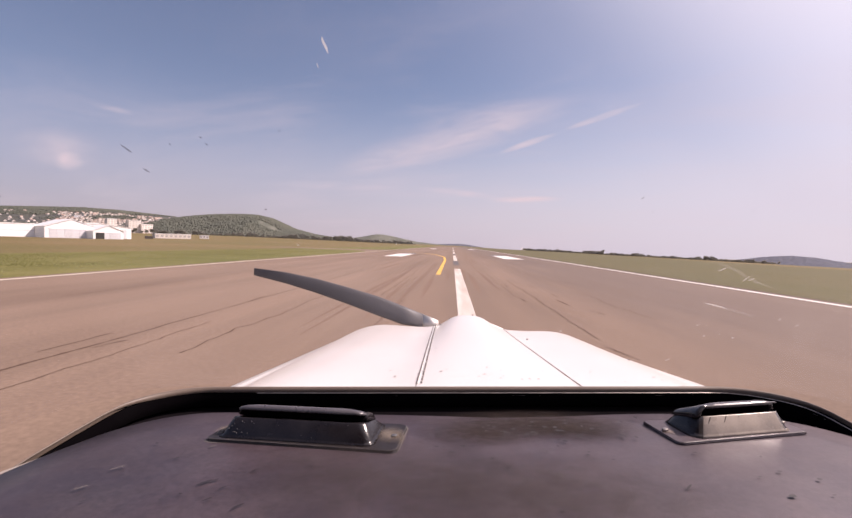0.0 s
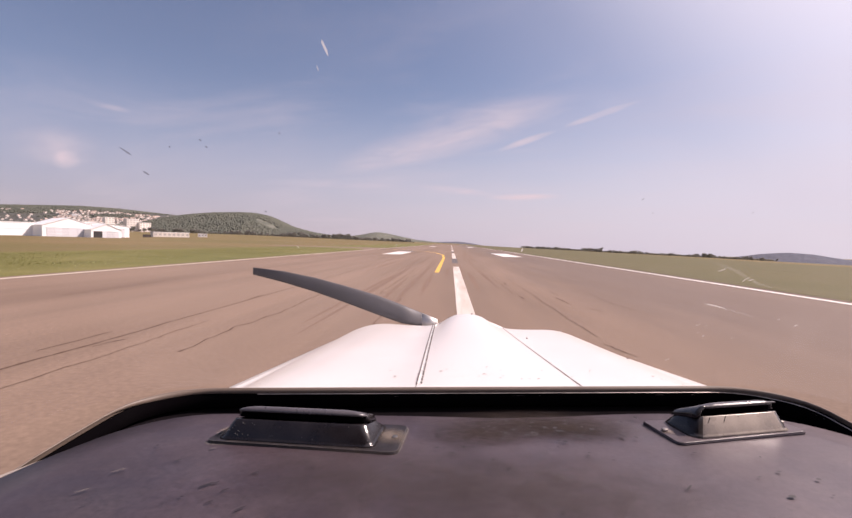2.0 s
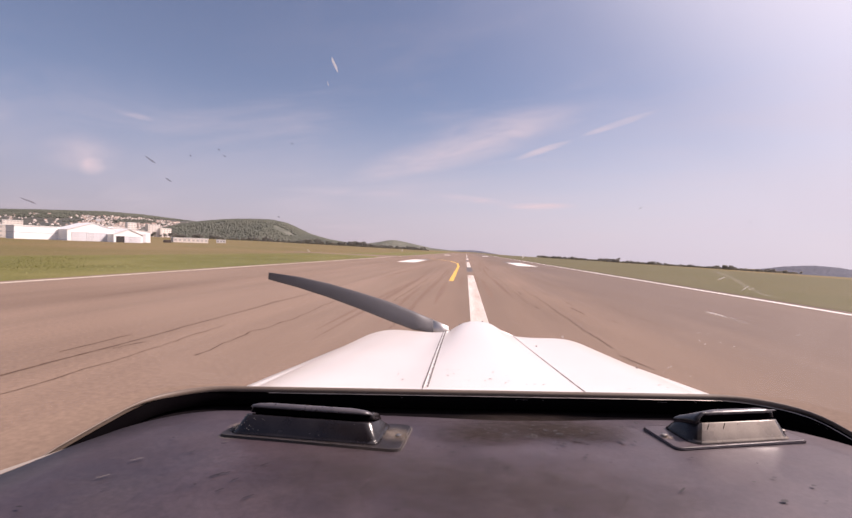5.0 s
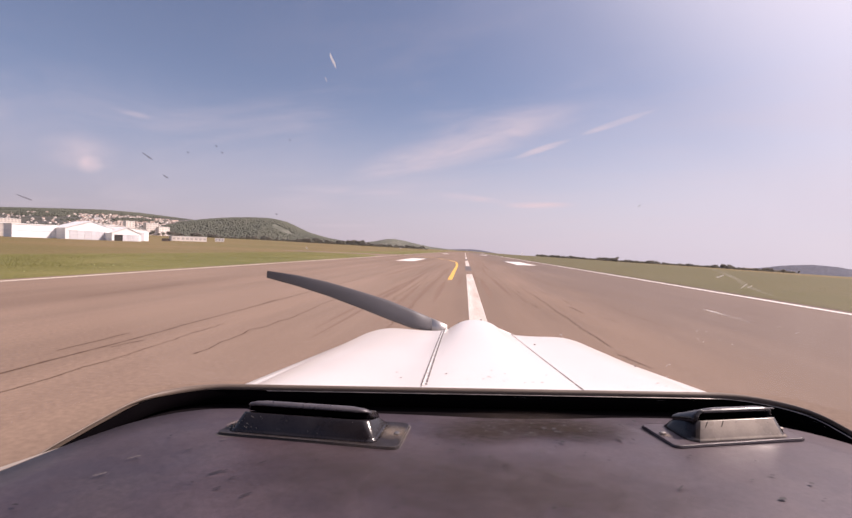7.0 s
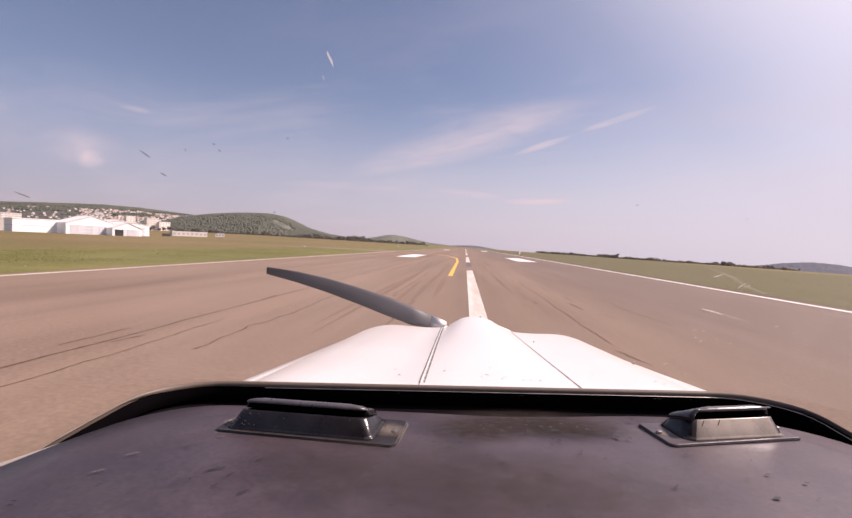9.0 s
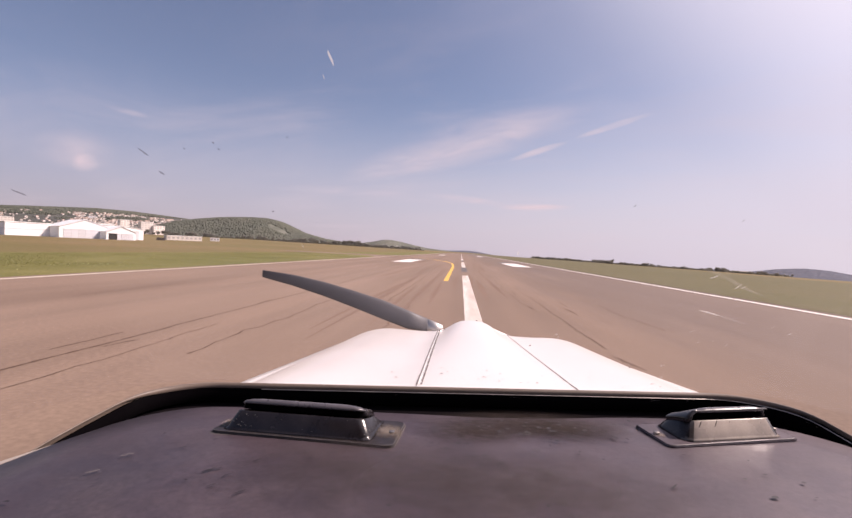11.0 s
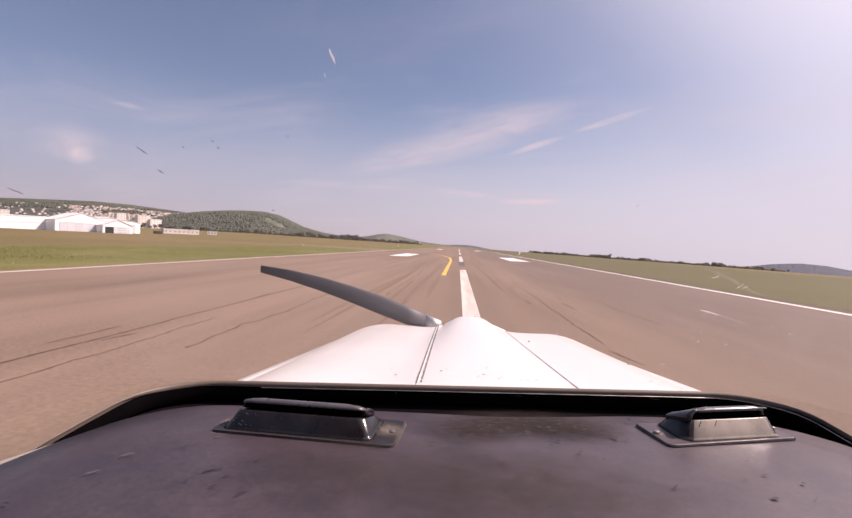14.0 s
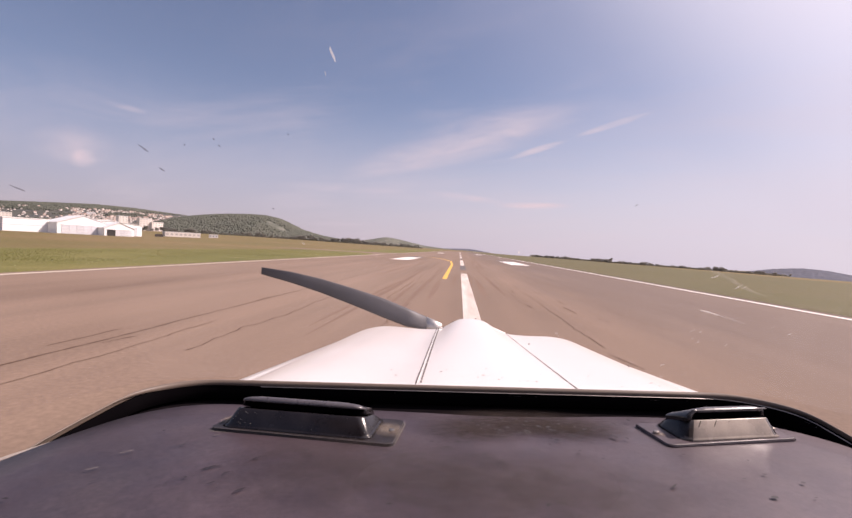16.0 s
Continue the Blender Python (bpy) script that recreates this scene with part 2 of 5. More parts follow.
M = dict(
    asphalt=material("asphalt", (0.214, 0.146, 0.106), 0.88, second=(0.140, 0.099, 0.075), scale=0.34, amount=0.60, fine=0.14, fine_scale=13, bump=0.10,
                     bump_scale=40, stretch=(1, 0.16, 1), third=(0.250, 0.178, 0.134), third_scale=0.11, third_amount=0.7, spec=0.2),
    seal=material("crack_seal", (0.092, 0.056, 0.040), 0.95, second=(0.150, 0.100, 0.074), scale=3, amount=0.6, fine=0.2, spec=0.1),
    rubber=material("tyre_rubber_marks", (0.172, 0.115, 0.086), 0.9, second=(0.205, 0.136, 0.100), scale=1.2, amount=0.9, stretch=(1, 0.12, 1), fine=0.2, fine_scale=30, spec=0.1),
    dark_paint=material("old_dark_paint", (0.075, 0.062, 0.06), 0.75, second=(0.12, 0.10, 0.09), scale=2.0, amount=0.6, fine=0.2, stretch=(1, 0.3, 1)),
    white_paint=material("runway_white_paint", (0.80, 0.76, 0.72), 0.7, second=(0.62, 0.56, 0.51), scale=1.3, amount=0.6, fine=0.08, fine_scale=30, stretch=(1, 0.3, 1)),
    edge_paint=material("worn_edge_paint", (0.66, 0.59, 0.50), 0.8, second=(0.42, 0.35, 0.28), scale=0.9, amount=0.8, fine=0.12, fine_scale=30, stretch=(1, 0.3, 1)),
    yellow_paint=material("runway_yellow_paint", (0.72, 0.42, 0.06), 0.7, second=(0.55, 0.33, 0.08), scale=2, amount=0.5, fine=0.08, fine_scale=30),
    ground=material("meadow", (0.172, 0.126, 0.056), 0.95, second=(0.205, 0.142, 0.074), scale=0.05, amount=0.9, fine=0.25, fine_scale=2.5, bump=0.6, bump_scale=3.0,
                    third=(0.115, 0.110, 0.038), third_scale=0.012, third_amount=0.8, spec=0.15),
    verge=material("mown_verge", (0.142, 0.136, 0.042), 0.95, second=(0.205, 0.180, 0.070), scale=0.30, amount=0.75, fine=0.3, fine_scale=6, bump=0.7, bump_scale=8,
                   third=(0.095, 0.102, 0.026), third_scale=0.06, third_amount=0.7, spec=0.15),
    field=material("olive_field", (0.108, 0.097, 0.047), 0.95, second=(0.132, 0.112, 0.061), scale=0.12, amount=0.8, fine=0.25, fine_scale=4, bump=0.6, bump_scale=5,
                   third=(0.104, 0.096, 0.045), third_scale=0.03, third_amount=0.8, spec=0.15),
    flower=material("pale_wildflower", (0.42, 0.40, 0.20), 0.8, second=(0.27, 0.27, 0.10), scale=4, amount=0.8, spec=0.1),
    grass=material("grass_blades", (0.205, 0.205, 0.058), 0.9, second=(0.245, 0.220, 0.082), scale=0.3, amount=0.8, spec=0.05, per_island=0.12),
    straw=material("straw_grass", (0.300, 0.245, 0.120), 0.9, second=(0.250, 0.215, 0.085), scale=0.2, amount=0.9, spec=0.05, per_island=0.12),
    # hill colours are greyed towards blue: distance haze put into the base colour
    wood_hill=material("hazed_hillside", (0.100, 0.108, 0.092), 0.95, second=(0.124, 0.130, 0.108), scale=0.035, amount=0.9, fine=0.3, fine_scale=0.12, bump=1.0, bump_scale=0.08,
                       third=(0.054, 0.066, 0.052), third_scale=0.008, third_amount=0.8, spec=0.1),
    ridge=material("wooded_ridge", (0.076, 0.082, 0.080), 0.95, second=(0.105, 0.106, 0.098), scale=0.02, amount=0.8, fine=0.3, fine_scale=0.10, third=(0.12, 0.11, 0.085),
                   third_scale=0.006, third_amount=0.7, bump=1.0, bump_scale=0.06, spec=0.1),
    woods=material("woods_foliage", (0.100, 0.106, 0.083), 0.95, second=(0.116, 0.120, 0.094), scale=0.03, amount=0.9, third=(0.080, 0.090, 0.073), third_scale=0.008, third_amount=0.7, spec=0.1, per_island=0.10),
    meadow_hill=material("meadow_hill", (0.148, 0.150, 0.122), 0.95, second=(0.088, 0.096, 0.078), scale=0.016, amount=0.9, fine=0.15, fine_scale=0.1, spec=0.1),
    # the bluish haze of the distance is in this hill's colour
    far_hill=material("hazed_distant_hill", (0.088, 0.094, 0.122), 0.95, second=(0.11, 0.115, 0.14), scale=0.01, amount=0.8, fine=0.2, fine_scale=0.06, spec=0.1),
    # both leaf colours are paled beyond real foliage to stand for haze
    leaves=material("hazed_tree_leaves", (0.23, 0.224, 0.19), 0.9, second=(0.28, 0.27, 0.23), scale=0.8, amount=0.8, fine=0.25, fine_scale=3, per_object=0.25, spec=0.2),
    hedge=material("hazed_hedge_leaves", (0.165, 0.158, 0.118), 0.9, second=(0.205, 0.192, 0.142), scale=0.2, amount=0.9, spec=0.1),
    bark=material("bark", (0.10, 0.075, 0.055), 0.9, fine=0.3, fine_scale=6),
    white_wall=material("white_sheet_wall", (0.90, 0.88, 0.87), 0.5, second=(0.86, 0.84, 0.82), scale=0.3, amount=0.5, stretch=(1, 1, 0.2)),
    hangar_roof=material("pale_sheet_roof", (0.84, 0.82, 0.80), 0.5, second=(0.76, 0.74, 0.72), scale=0.3, amount=0.6),
    hangar_door=material("grey_hangar_door", (0.66, 0.65, 0.68), 0.5, second=(0.58, 0.57, 0.60), scale=0.5, amount=0.5, per_object=0.08),
    dark_open=material("doorway_shade", (0.03, 0.026, 0.026), 0.9, second=(0.05, 0.045, 0.04), scale=0.5),
    rust=material("dark_rusty_paint", (0.055, 0.042, 0.036), 0.7, second=(0.085, 0.055, 0.040), scale=1.5, amount=0.7, fine=0.15, fine_scale=20),
    plaster_wall=material("pale_plaster_wall", (0.68, 0.62, 0.57), 0.85, second=(0.58, 0.52, 0.47), scale=0.15, amount=0.6, per_object=0.25),
    block_wall=material("cream_concrete_panel", (0.78, 0.72, 0.66), 0.8, second=(0.70, 0.64, 0.59), scale=0.12, amount=0.6, per_object=0.10),
    tile_roof=material("clay_tile_roof", (0.40, 0.29, 0.235), 0.85, second=(0.30, 0.22, 0.185), scale=0.4, amount=0.7, per_object=0.3),
    far_window=material("shuttered_window", (0.46, 0.42, 0.40), 0.5, second=(0.36, 0.33, 0.32), scale=0.3, amount=0.9),
    window=material("dark_window_glass", (0.10, 0.10, 0.11), 0.15, second=(0.06, 0.06, 0.07), scale=0.5),
    cowl=material("white_cowling_paint", (0.75, 0.70, 0.665), 0.34, second=(0.68, 0.625, 0.585), scale=2.4, amount=0.6, rough_var=0.06, coat=0.4, coat_rough=0.12, fine=0.02, fine_scale=60),
    seam=material("dark_seam", (0.065, 0.052, 0.046), 0.7, second=(0.22, 0.18, 0.16), scale=40, amount=0.7),
    hinge=material("white_hinge_strip", (0.80, 0.77, 0.74), 0.4, second=(0.7, 0.66, 0.62), scale=60, amount=0.6),
    chip=material("paint_chip", (0.08, 0.068, 0.06), 0.7, second=(0.20, 0.165, 0.145), scale=90),
    dash=material("charcoal_vinyl", (0.034, 0.0218, 0.0270), 0.50, second=(0.064, 0.0448, 0.0518), scale=9.0, amount=0.9, fine=0.28, fine_scale=170, bump=0.12, bump_scale=700,
                  third=(0.028, 0.025, 0.027), third_scale=2.2, third_amount=0.8, rough_var=0.09, spec=0.95),
    scuff=material("dark_scuff", (0.019, 0.014, 0.016), 0.6, second=(0.034, 0.027, 0.030), scale=200, amount=0.9, spec=0.55),
    dust=material("dried_water_spot", (0.115, 0.100, 0.097), 0.8, second=(0.065, 0.056, 0.056), scale=300, amount=0.9),
    vent=material("worn_black_plastic", (0.012, 0.010, 0.012), 0.20, second=(0.022, 0.019, 0.021), scale=30, amount=0.8, fine=0.2, fine_scale=500, rough_var=0.10, bump=0.08, bump_scale=300, spec=0.4),
    # half-lit step between the black plastic and its sunlit copy
    vent_half_lit=material("half_lit_plastic", (0.075, 0.064, 0.058), 0.22, second=(0.030, 0.025, 0.025), scale=40, amount=0.9, fine=0.1, fine_scale=400, rough_var=0.08, spec=0.7),
    # paler copy of the black plastic: the cap's sky sheen is in its colour
    vent_cap=material("sheened_satin_plastic", (0.060, 0.053, 0.060), 0.32, second=(0.095, 0.085, 0.092), scale=26, amount=0.8, fine=0.15, fine_scale=400, rough_var=0.10, spec=0.7),
    # lit copy of the black plastic: the near face's brightness is put into colour
    vent_sunlit=material("sunlit_grey_plastic", (0.36, 0.300, 0.250), 0.28, second=(0.15, 0.128, 0.112), scale=14, amount=0.9, fine=0.05, fine_scale=400, rough_var=0.10),
    vent_edge=material("rubbed_plastic_edge", (0.115, 0.104, 0.10), 0.40, second=(0.06, 0.055, 0.055), scale=60, amount=0.9),
    vent_flange=material("dusty_grey_plastic", (0.026, 0.021, 0.022), 0.42, second=(0.016, 0.013, 0.014), scale=40, amount=0.8, fine=0.15, fine_scale=400, rough_var=0.1, spec=0.3),
    brown_dirt=material("brown_dirt", (0.052, 0.038, 0.030), 0.95, second=(0.030, 0.022, 0.020), scale=20, amount=0.9, fine=0.2, fine_scale=300, spec=0.1),
    thin_dirt=material("thin_dirt", (0.060, 0.044, 0.040), 0.8, second=(0.036, 0.027, 0.026), scale=20, amount=0.9, fine=0.2, fine_scale=300, spec=0.3),
    worn_paint=material("worn_white_paint", (0.66, 0.60, 0.55), 0.8, second=(0.36, 0.27, 0.22), scale=2.6, amount=0.75, fine=0.1, fine_scale=20, stretch=(1, 0.06, 1), spec=0.2),
    tan_dust=material("tan_dust", (0.30, 0.24, 0.19), 0.95, second=(0.16, 0.13, 0.11), scale=120, amount=0.9, fine=0.2, fine_scale=600),
    sill=material("pale_sill_paint", (0.34, 0.29, 0.25), 0.6, second=(0.25, 0.21, 0.18), scale=20, amount=0.7),
    # near-zero albedo: shade of gaps and slots put into these two blacks
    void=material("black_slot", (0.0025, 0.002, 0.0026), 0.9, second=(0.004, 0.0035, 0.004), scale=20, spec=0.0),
    gap_shade=material("black_gap_shade", (0.006, 0.005, 0.006), 0.95, second=(0.010, 0.008, 0.009), scale=40, spec=0.0),
    channel=material("bronze_grey_channel", (0.150, 0.112, 0.088), 0.6, second=(0.105, 0.080, 0.066), scale=9, amount=0.8, fine=0.1, fine_scale=300, rough_var=0.12),
    trim=material("bare_metal_edge", (0.42, 0.38, 0.35), 0.4, metal=0.8, second=(0.2, 0.18, 0.17), scale=25, amount=0.9, rough_var=0.1),
    screw=material("steel_screw", (0.45, 0.40, 0.36), 0.35, metal=1.0, second=(0.25, 0.2, 0.16), scale=200),
    blade=material("matt_black_blade", (0.052, 0.049, 0.057), 0.55, second=(0.070, 0.066, 0.074), scale=8, amount=0.7, fine=0.1),
    blade_root=material("bare_aluminium_root", (0.60, 0.57, 0.54), 0.4, metal=0.6, second=(0.45, 0.42, 0.4), scale=20, amount=0.6),
    cabin=material("grey_cabin_lining", (0.20, 0.17, 0.16), 0.85, second=(0.16, 0.14, 0.13), scale=6, amount=0.6, fine=0.08),
    tyre=material("tyre", (0.025, 0.024, 0.024), 0.8, second=(0.04, 0.038, 0.036), scale=10),
    smear=material("insect_smear", (0.70, 0.66, 0.62), 0.9, second=(0.5, 0.46, 0.42), scale=400),
    speck=material("dead_insect_speck", (0.12, 0.10, 0.12), 0.8, second=(0.12, 0.10, 0.10), scale=600),
)

# an older, greyer surface lies along one side of the runway, with a ragged edge
an = M["asphalt"].node_tree
ab = an.nodes["Principled BSDF"]
ac, asx, anz, ama, amr, amx = (an.nodes.new(k) for k in ("ShaderNodeTexCoord", "ShaderNodeSeparateXYZ", "ShaderNodeTexNoise", "ShaderNodeMath", "ShaderNodeMapRange", "ShaderNodeMix"))
amp = an.nodes.new("ShaderNodeMapping")
amp.inputs["Scale"].default_value = (0.5, 0.06, 1)
an.links.new(ac.outputs["Object"], asx.inputs[0]), an.links.new(ac.outputs["Object"], amp.inputs[0]), an.links.new(amp.outputs[0], anz.inputs["Vector"])
anz.inputs["Scale"].default_value, anz.inputs["Detail"].default_value = 1.0, 6.0
ama.operation = "MULTIPLY_ADD"
ama.inputs[1].default_value = 9.0
an.links.new(anz.outputs["Fac"], ama.inputs[0]), an.links.new(asx.outputs[0], ama.inputs[2])
amr.inputs["From Min"].default_value, amr.inputs["From Max"].default_value, amr.inputs["To Max"].default_value = 7.5, 13.0, 0.75
amx.data_type = "RGBA"
an.links.new(ama.outputs[0], amr.inputs["Value"]), an.links.new(amr.outputs[0], amx.inputs[0])
an.links.new(ab.inputs["Base Color"].links[0].from_socket, amx.inputs[6])
amx.inputs[7].default_value = (0.146, 0.109, 0.092, 1)
# long lanes where tyres have darkened or polished the surface
lmp, lnz, lmr, lcc, lmx = (an.nodes.new(k) for k in ("ShaderNodeMapping", "ShaderNodeTexNoise", "ShaderNodeMapRange", "ShaderNodeCombineColor", "ShaderNodeMix"))
lmp.inputs["Scale"].default_value = (0.42, 0.006, 1)
an.links.new(ac.outputs["Object"], lmp.inputs[0]), an.links.new(lmp.outputs[0], lnz.inputs["Vector"])
lnz.inputs["Scale"].default_value, lnz.inputs["Detail"].default_value, lnz.inputs["Roughness"].default_value = 1.0, 6.0, 0.62
lmr.inputs["From Min"].default_value, lmr.inputs["From Max"].default_value = 0.34, 0.64
lmr.inputs["To Min"].default_value, lmr.inputs["To Max"].default_value = 0.86, 1.06
an.links.new(lnz.outputs["Fac"], lmr.inputs["Value"])
for i in range(3):
    an.links.new(lmr.outputs[0], lcc.inputs[i])
lmx.data_type, lmx.blend_type = "RGBA", "MULTIPLY"
lmx.inputs[0].default_value = 1.0
an.links.new(amx.outputs[2], lmx.inputs[6]), an.links.new(lcc.outputs[0], lmx.inputs[7])
an.links.new(lmx.outputs[2], ab.inputs["Base Color"])

M["dash"].node_tree.nodes["Principled BSDF"].inputs["Specular Tint"].default_value = (1.0, 0.90, 0.95, 1)

# thin leaves let half of the light through
for key in ("grass", "straw", "leaves", "hedge"):
    nt = M[key].node_tree
    pb = nt.nodes["Principled BSDF"]
    tl, tm = nt.nodes.new("ShaderNodeBsdfTranslucent"), nt.nodes.new("ShaderNodeMixShader")
    tm.inputs[0].default_value = 0.6
    nt.links.new(pb.inputs["Base Color"].links[0].from_socket, tl.inputs["Color"])
    nt.links.new(pb.outputs[0], tm.inputs[1]), nt.links.new(tl.outputs[0], tm.inputs[2])
    nt.links.new(tm.outputs[0], nt.nodes["Material Output"].inputs[0])

# dried insect smears let light through
sm = M["smear"].node_tree
sb, so = sm.nodes["Principled BSDF"], sm.nodes["Material Output"]
stl, smx = sm.nodes.new("ShaderNodeBsdfTranslucent"), sm.nodes.new("ShaderNodeMixShader")
stl.inputs[0].default_value, smx.inputs[0].default_value = (0.8, 0.76, 0.72, 1), 0.6
stt, sm2 = sm.nodes.new("ShaderNodeBsdfTransparent"), sm.nodes.new("ShaderNodeMixShader")
sm2.inputs[0].default_value = 0.35
sm.links.new(sb.outputs[0], smx.inputs[1]), sm.links.new(stl.outputs[0], smx.inputs[2])
sm.links.new(smx.outputs[0], sm2.inputs[1]), sm.links.new(stt.outputs[0], sm2.inputs[2]), sm.links.new(sm2.outputs[0], so.inputs[0])

sk = M["speck"].node_tree
skt, skm = sk.nodes.new("ShaderNodeBsdfTransparent"), sk.nodes.new("ShaderNodeMixShader")
skm.inputs[0].default_value = 0.58
sk.links.new(sk.nodes["Principled BSDF"].outputs[0], skm.inputs[1]), sk.links.new(skt.outputs[0], skm.inputs[2]), sk.links.new(skm.outputs[0], sk.nodes["Material Output"].inputs[0])

# a film of dust or dirt thins out towards its rim
for key, cover, grain in (("tan_dust", 0.55, 3.0), ("brown_dirt", 0.60, 6.0), ("thin_dirt", 0.38, 5.0)):
    td = M[key].node_tree
    tdc, tdn, tdg, tdm, tdx, tdt, tdr = (td.nodes.new(k) for k in ("ShaderNodeTexCoord", "ShaderNodeTexNoise", "ShaderNodeTexGradient", "ShaderNodeMath", "ShaderNodeMixShader", "ShaderNodeBsdfTransparent", "ShaderNodeMapRange"))
    tdg.gradient_type, tdm.operation, tdn.inputs["Scale"].default_value, tdn.inputs["Detail"].default_value = "SPHERICAL", "MULTIPLY", grain, 5.0
    td.links.new(tdc.outputs["Object"], tdg.inputs[0]), td.links.new(tdc.outputs["Object"], tdn.inputs["Vector"])
    td.links.new(tdg.outputs["Fac"], tdm.inputs[0]), td.links.new(tdn.outputs["Fac"], tdm.inputs[1])
    tdr.inputs["From Min"].default_value, tdr.inputs["From Max"].default_value, tdr.inputs["To Max"].default_value = 0.05, 0.45, cover
    td.links.new(tdm.outputs[0], tdr.inputs["Value"]), td.links.new(tdr.outputs[0], tdx.inputs[0])
    td.links.new(tdt.outputs[0], tdx.inputs[1]), td.links.new(td.nodes["Principled BSDF"].outputs[0], tdx.inputs[2]), td.links.new(tdx.outputs[0], td.nodes["Material Output"].inputs[0])

# faint scratches in the acrylic
scratch = M["smear"].copy()
scratch.name = "faint_scratch"
for nd in scratch.node_tree.nodes:
    if nd.type == "MIX_SHADER" and abs(nd.inputs[0].default_value - 0.35) < 0.01:
        nd.inputs[0].default_value = 0.90

soft_smear = M["smear"].copy()
soft_smear.name = "soft_smear"
for nd in soft_smear.node_tree.nodes:
    if nd.type == "MIX_SHADER" and abs(nd.inputs[0].default_value - 0.35) < 0.01:
        nd.inputs[0].default_value = 0.45

# windscreen: clear acrylic, almost no tint
glass = bpy.data.materials.new("acrylic_windscreen")
glass.use_nodes = True
gn, gl = glass.node_tree.nodes, glass.node_tree.links
gn.clear()
tr, gs, mx, go = (gn.new(k) for k in ("ShaderNodeBsdfTransparent", "ShaderNodeBsdfGlossy", "ShaderNodeMixShader", "ShaderNodeOutputMaterial"))
tr.inputs[0].default_value = (0.985, 0.98, 0.985, 1)
gs.inputs["Roughness"].default_value, mx.inputs[0].default_value = 0.05, 0.013
gl.new(tr.outputs[0], mx.inputs[1]), gl.new(gs.outputs[0], mx.inputs[2])
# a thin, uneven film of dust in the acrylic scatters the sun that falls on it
# added to lift the darks beyond the pane, as distance haze would
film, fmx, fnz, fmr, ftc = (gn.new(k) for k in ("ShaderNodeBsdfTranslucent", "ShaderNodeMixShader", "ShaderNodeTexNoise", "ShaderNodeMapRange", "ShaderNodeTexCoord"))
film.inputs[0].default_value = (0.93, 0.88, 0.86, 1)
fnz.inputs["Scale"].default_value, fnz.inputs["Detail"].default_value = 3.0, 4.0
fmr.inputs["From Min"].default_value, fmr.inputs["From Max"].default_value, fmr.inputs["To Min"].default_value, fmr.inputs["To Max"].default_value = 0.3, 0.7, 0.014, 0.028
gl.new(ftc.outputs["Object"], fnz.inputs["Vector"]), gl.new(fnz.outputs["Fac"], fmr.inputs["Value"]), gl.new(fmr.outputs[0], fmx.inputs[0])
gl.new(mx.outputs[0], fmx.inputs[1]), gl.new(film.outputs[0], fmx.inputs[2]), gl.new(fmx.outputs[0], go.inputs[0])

# ---- mesh helpers ----
def part(name, bm, mat, parent=None, label="", smooth=False):
    """Links a bmesh as one mesh object, under a thing or a part."""
    me = bpy.data.meshes.new(name)
    bmesh.ops.recalc_face_normals(bm, faces=bm.faces)
    bm.to_mesh(me)
    bm.free()
    return link(name, me, mat, parent, label, smooth)


def link(name, me, mat, parent=None, label="", smooth=False):
    if mat and not me.materials:
        me.materials.append(mat)
    if smooth:
        me.polygons.foreach_set("use_smooth", [True] * len(me.polygons))
    ob = new(name, me)
    ob.parent = parent
    return tagged(ob, label)


def grid(nu, nv, f, bm=None, closed_u=False):
    """A sheet of nu x nv points from f(i, j)."""
    bm = bm or bmesh.new()
    vs = [[bm.verts.new(f(i, j)) for j in range(nv)] for i in range(nu)]
    for i in range(nu if closed_u else nu - 1):
        k = (i + 1) % nu
        for j in range(nv - 1):
            bm.faces.new((vs[i][j], vs[k][j], vs[k][j + 1], vs[i][j + 1]))
    return bm, vs


def box(sx, sy, sz, bevel=0.0, at=(0, 0, 0), bm=None, segs=1):
    """A box of that size; at is the middle of its base."""
    one = bmesh.new()
    bmesh.ops.create_cube(one, size=1.0, matrix=Matrix.Translation((at[0], at[1], at[2] + sz / 2)) @ Matrix.Diagonal((sx, sy, sz, 1)))
    if bevel:
        bmesh.ops.bevel(one, geom=one.edges[:], offset=bevel, segments=segs, affect="EDGES", profile=0.5)
    if bm is None:
        return one
    me = bpy.data.meshes.new("tmp")
    one.to_mesh(me)
    one.free()
    bm.from_mesh(me)
    bpy.data.meshes.remove(me)
    return bm


def sweep(path, profile, closed=False, bm=None):
    """Sweeps a profile of (out, up) pairs along a level path of (x, y, z); out is to the left of the way."""
    n = len(path)

    def f(i, j):
        a, b = Vector(path[max(0, i - 1)]), Vector(path[min(n - 1, i + 1)])
        d = (b - a)
        d.z = 0
        d.normalize()
        out = Vector((-d.y, d.x, 0))
        o, u = profile[j % len(profile)]
        return Vector(path[i]) + out * o + Vector((0, 0, u))
    return grid(n, len(profile) + (1 if closed else 0), f, bm)[0]


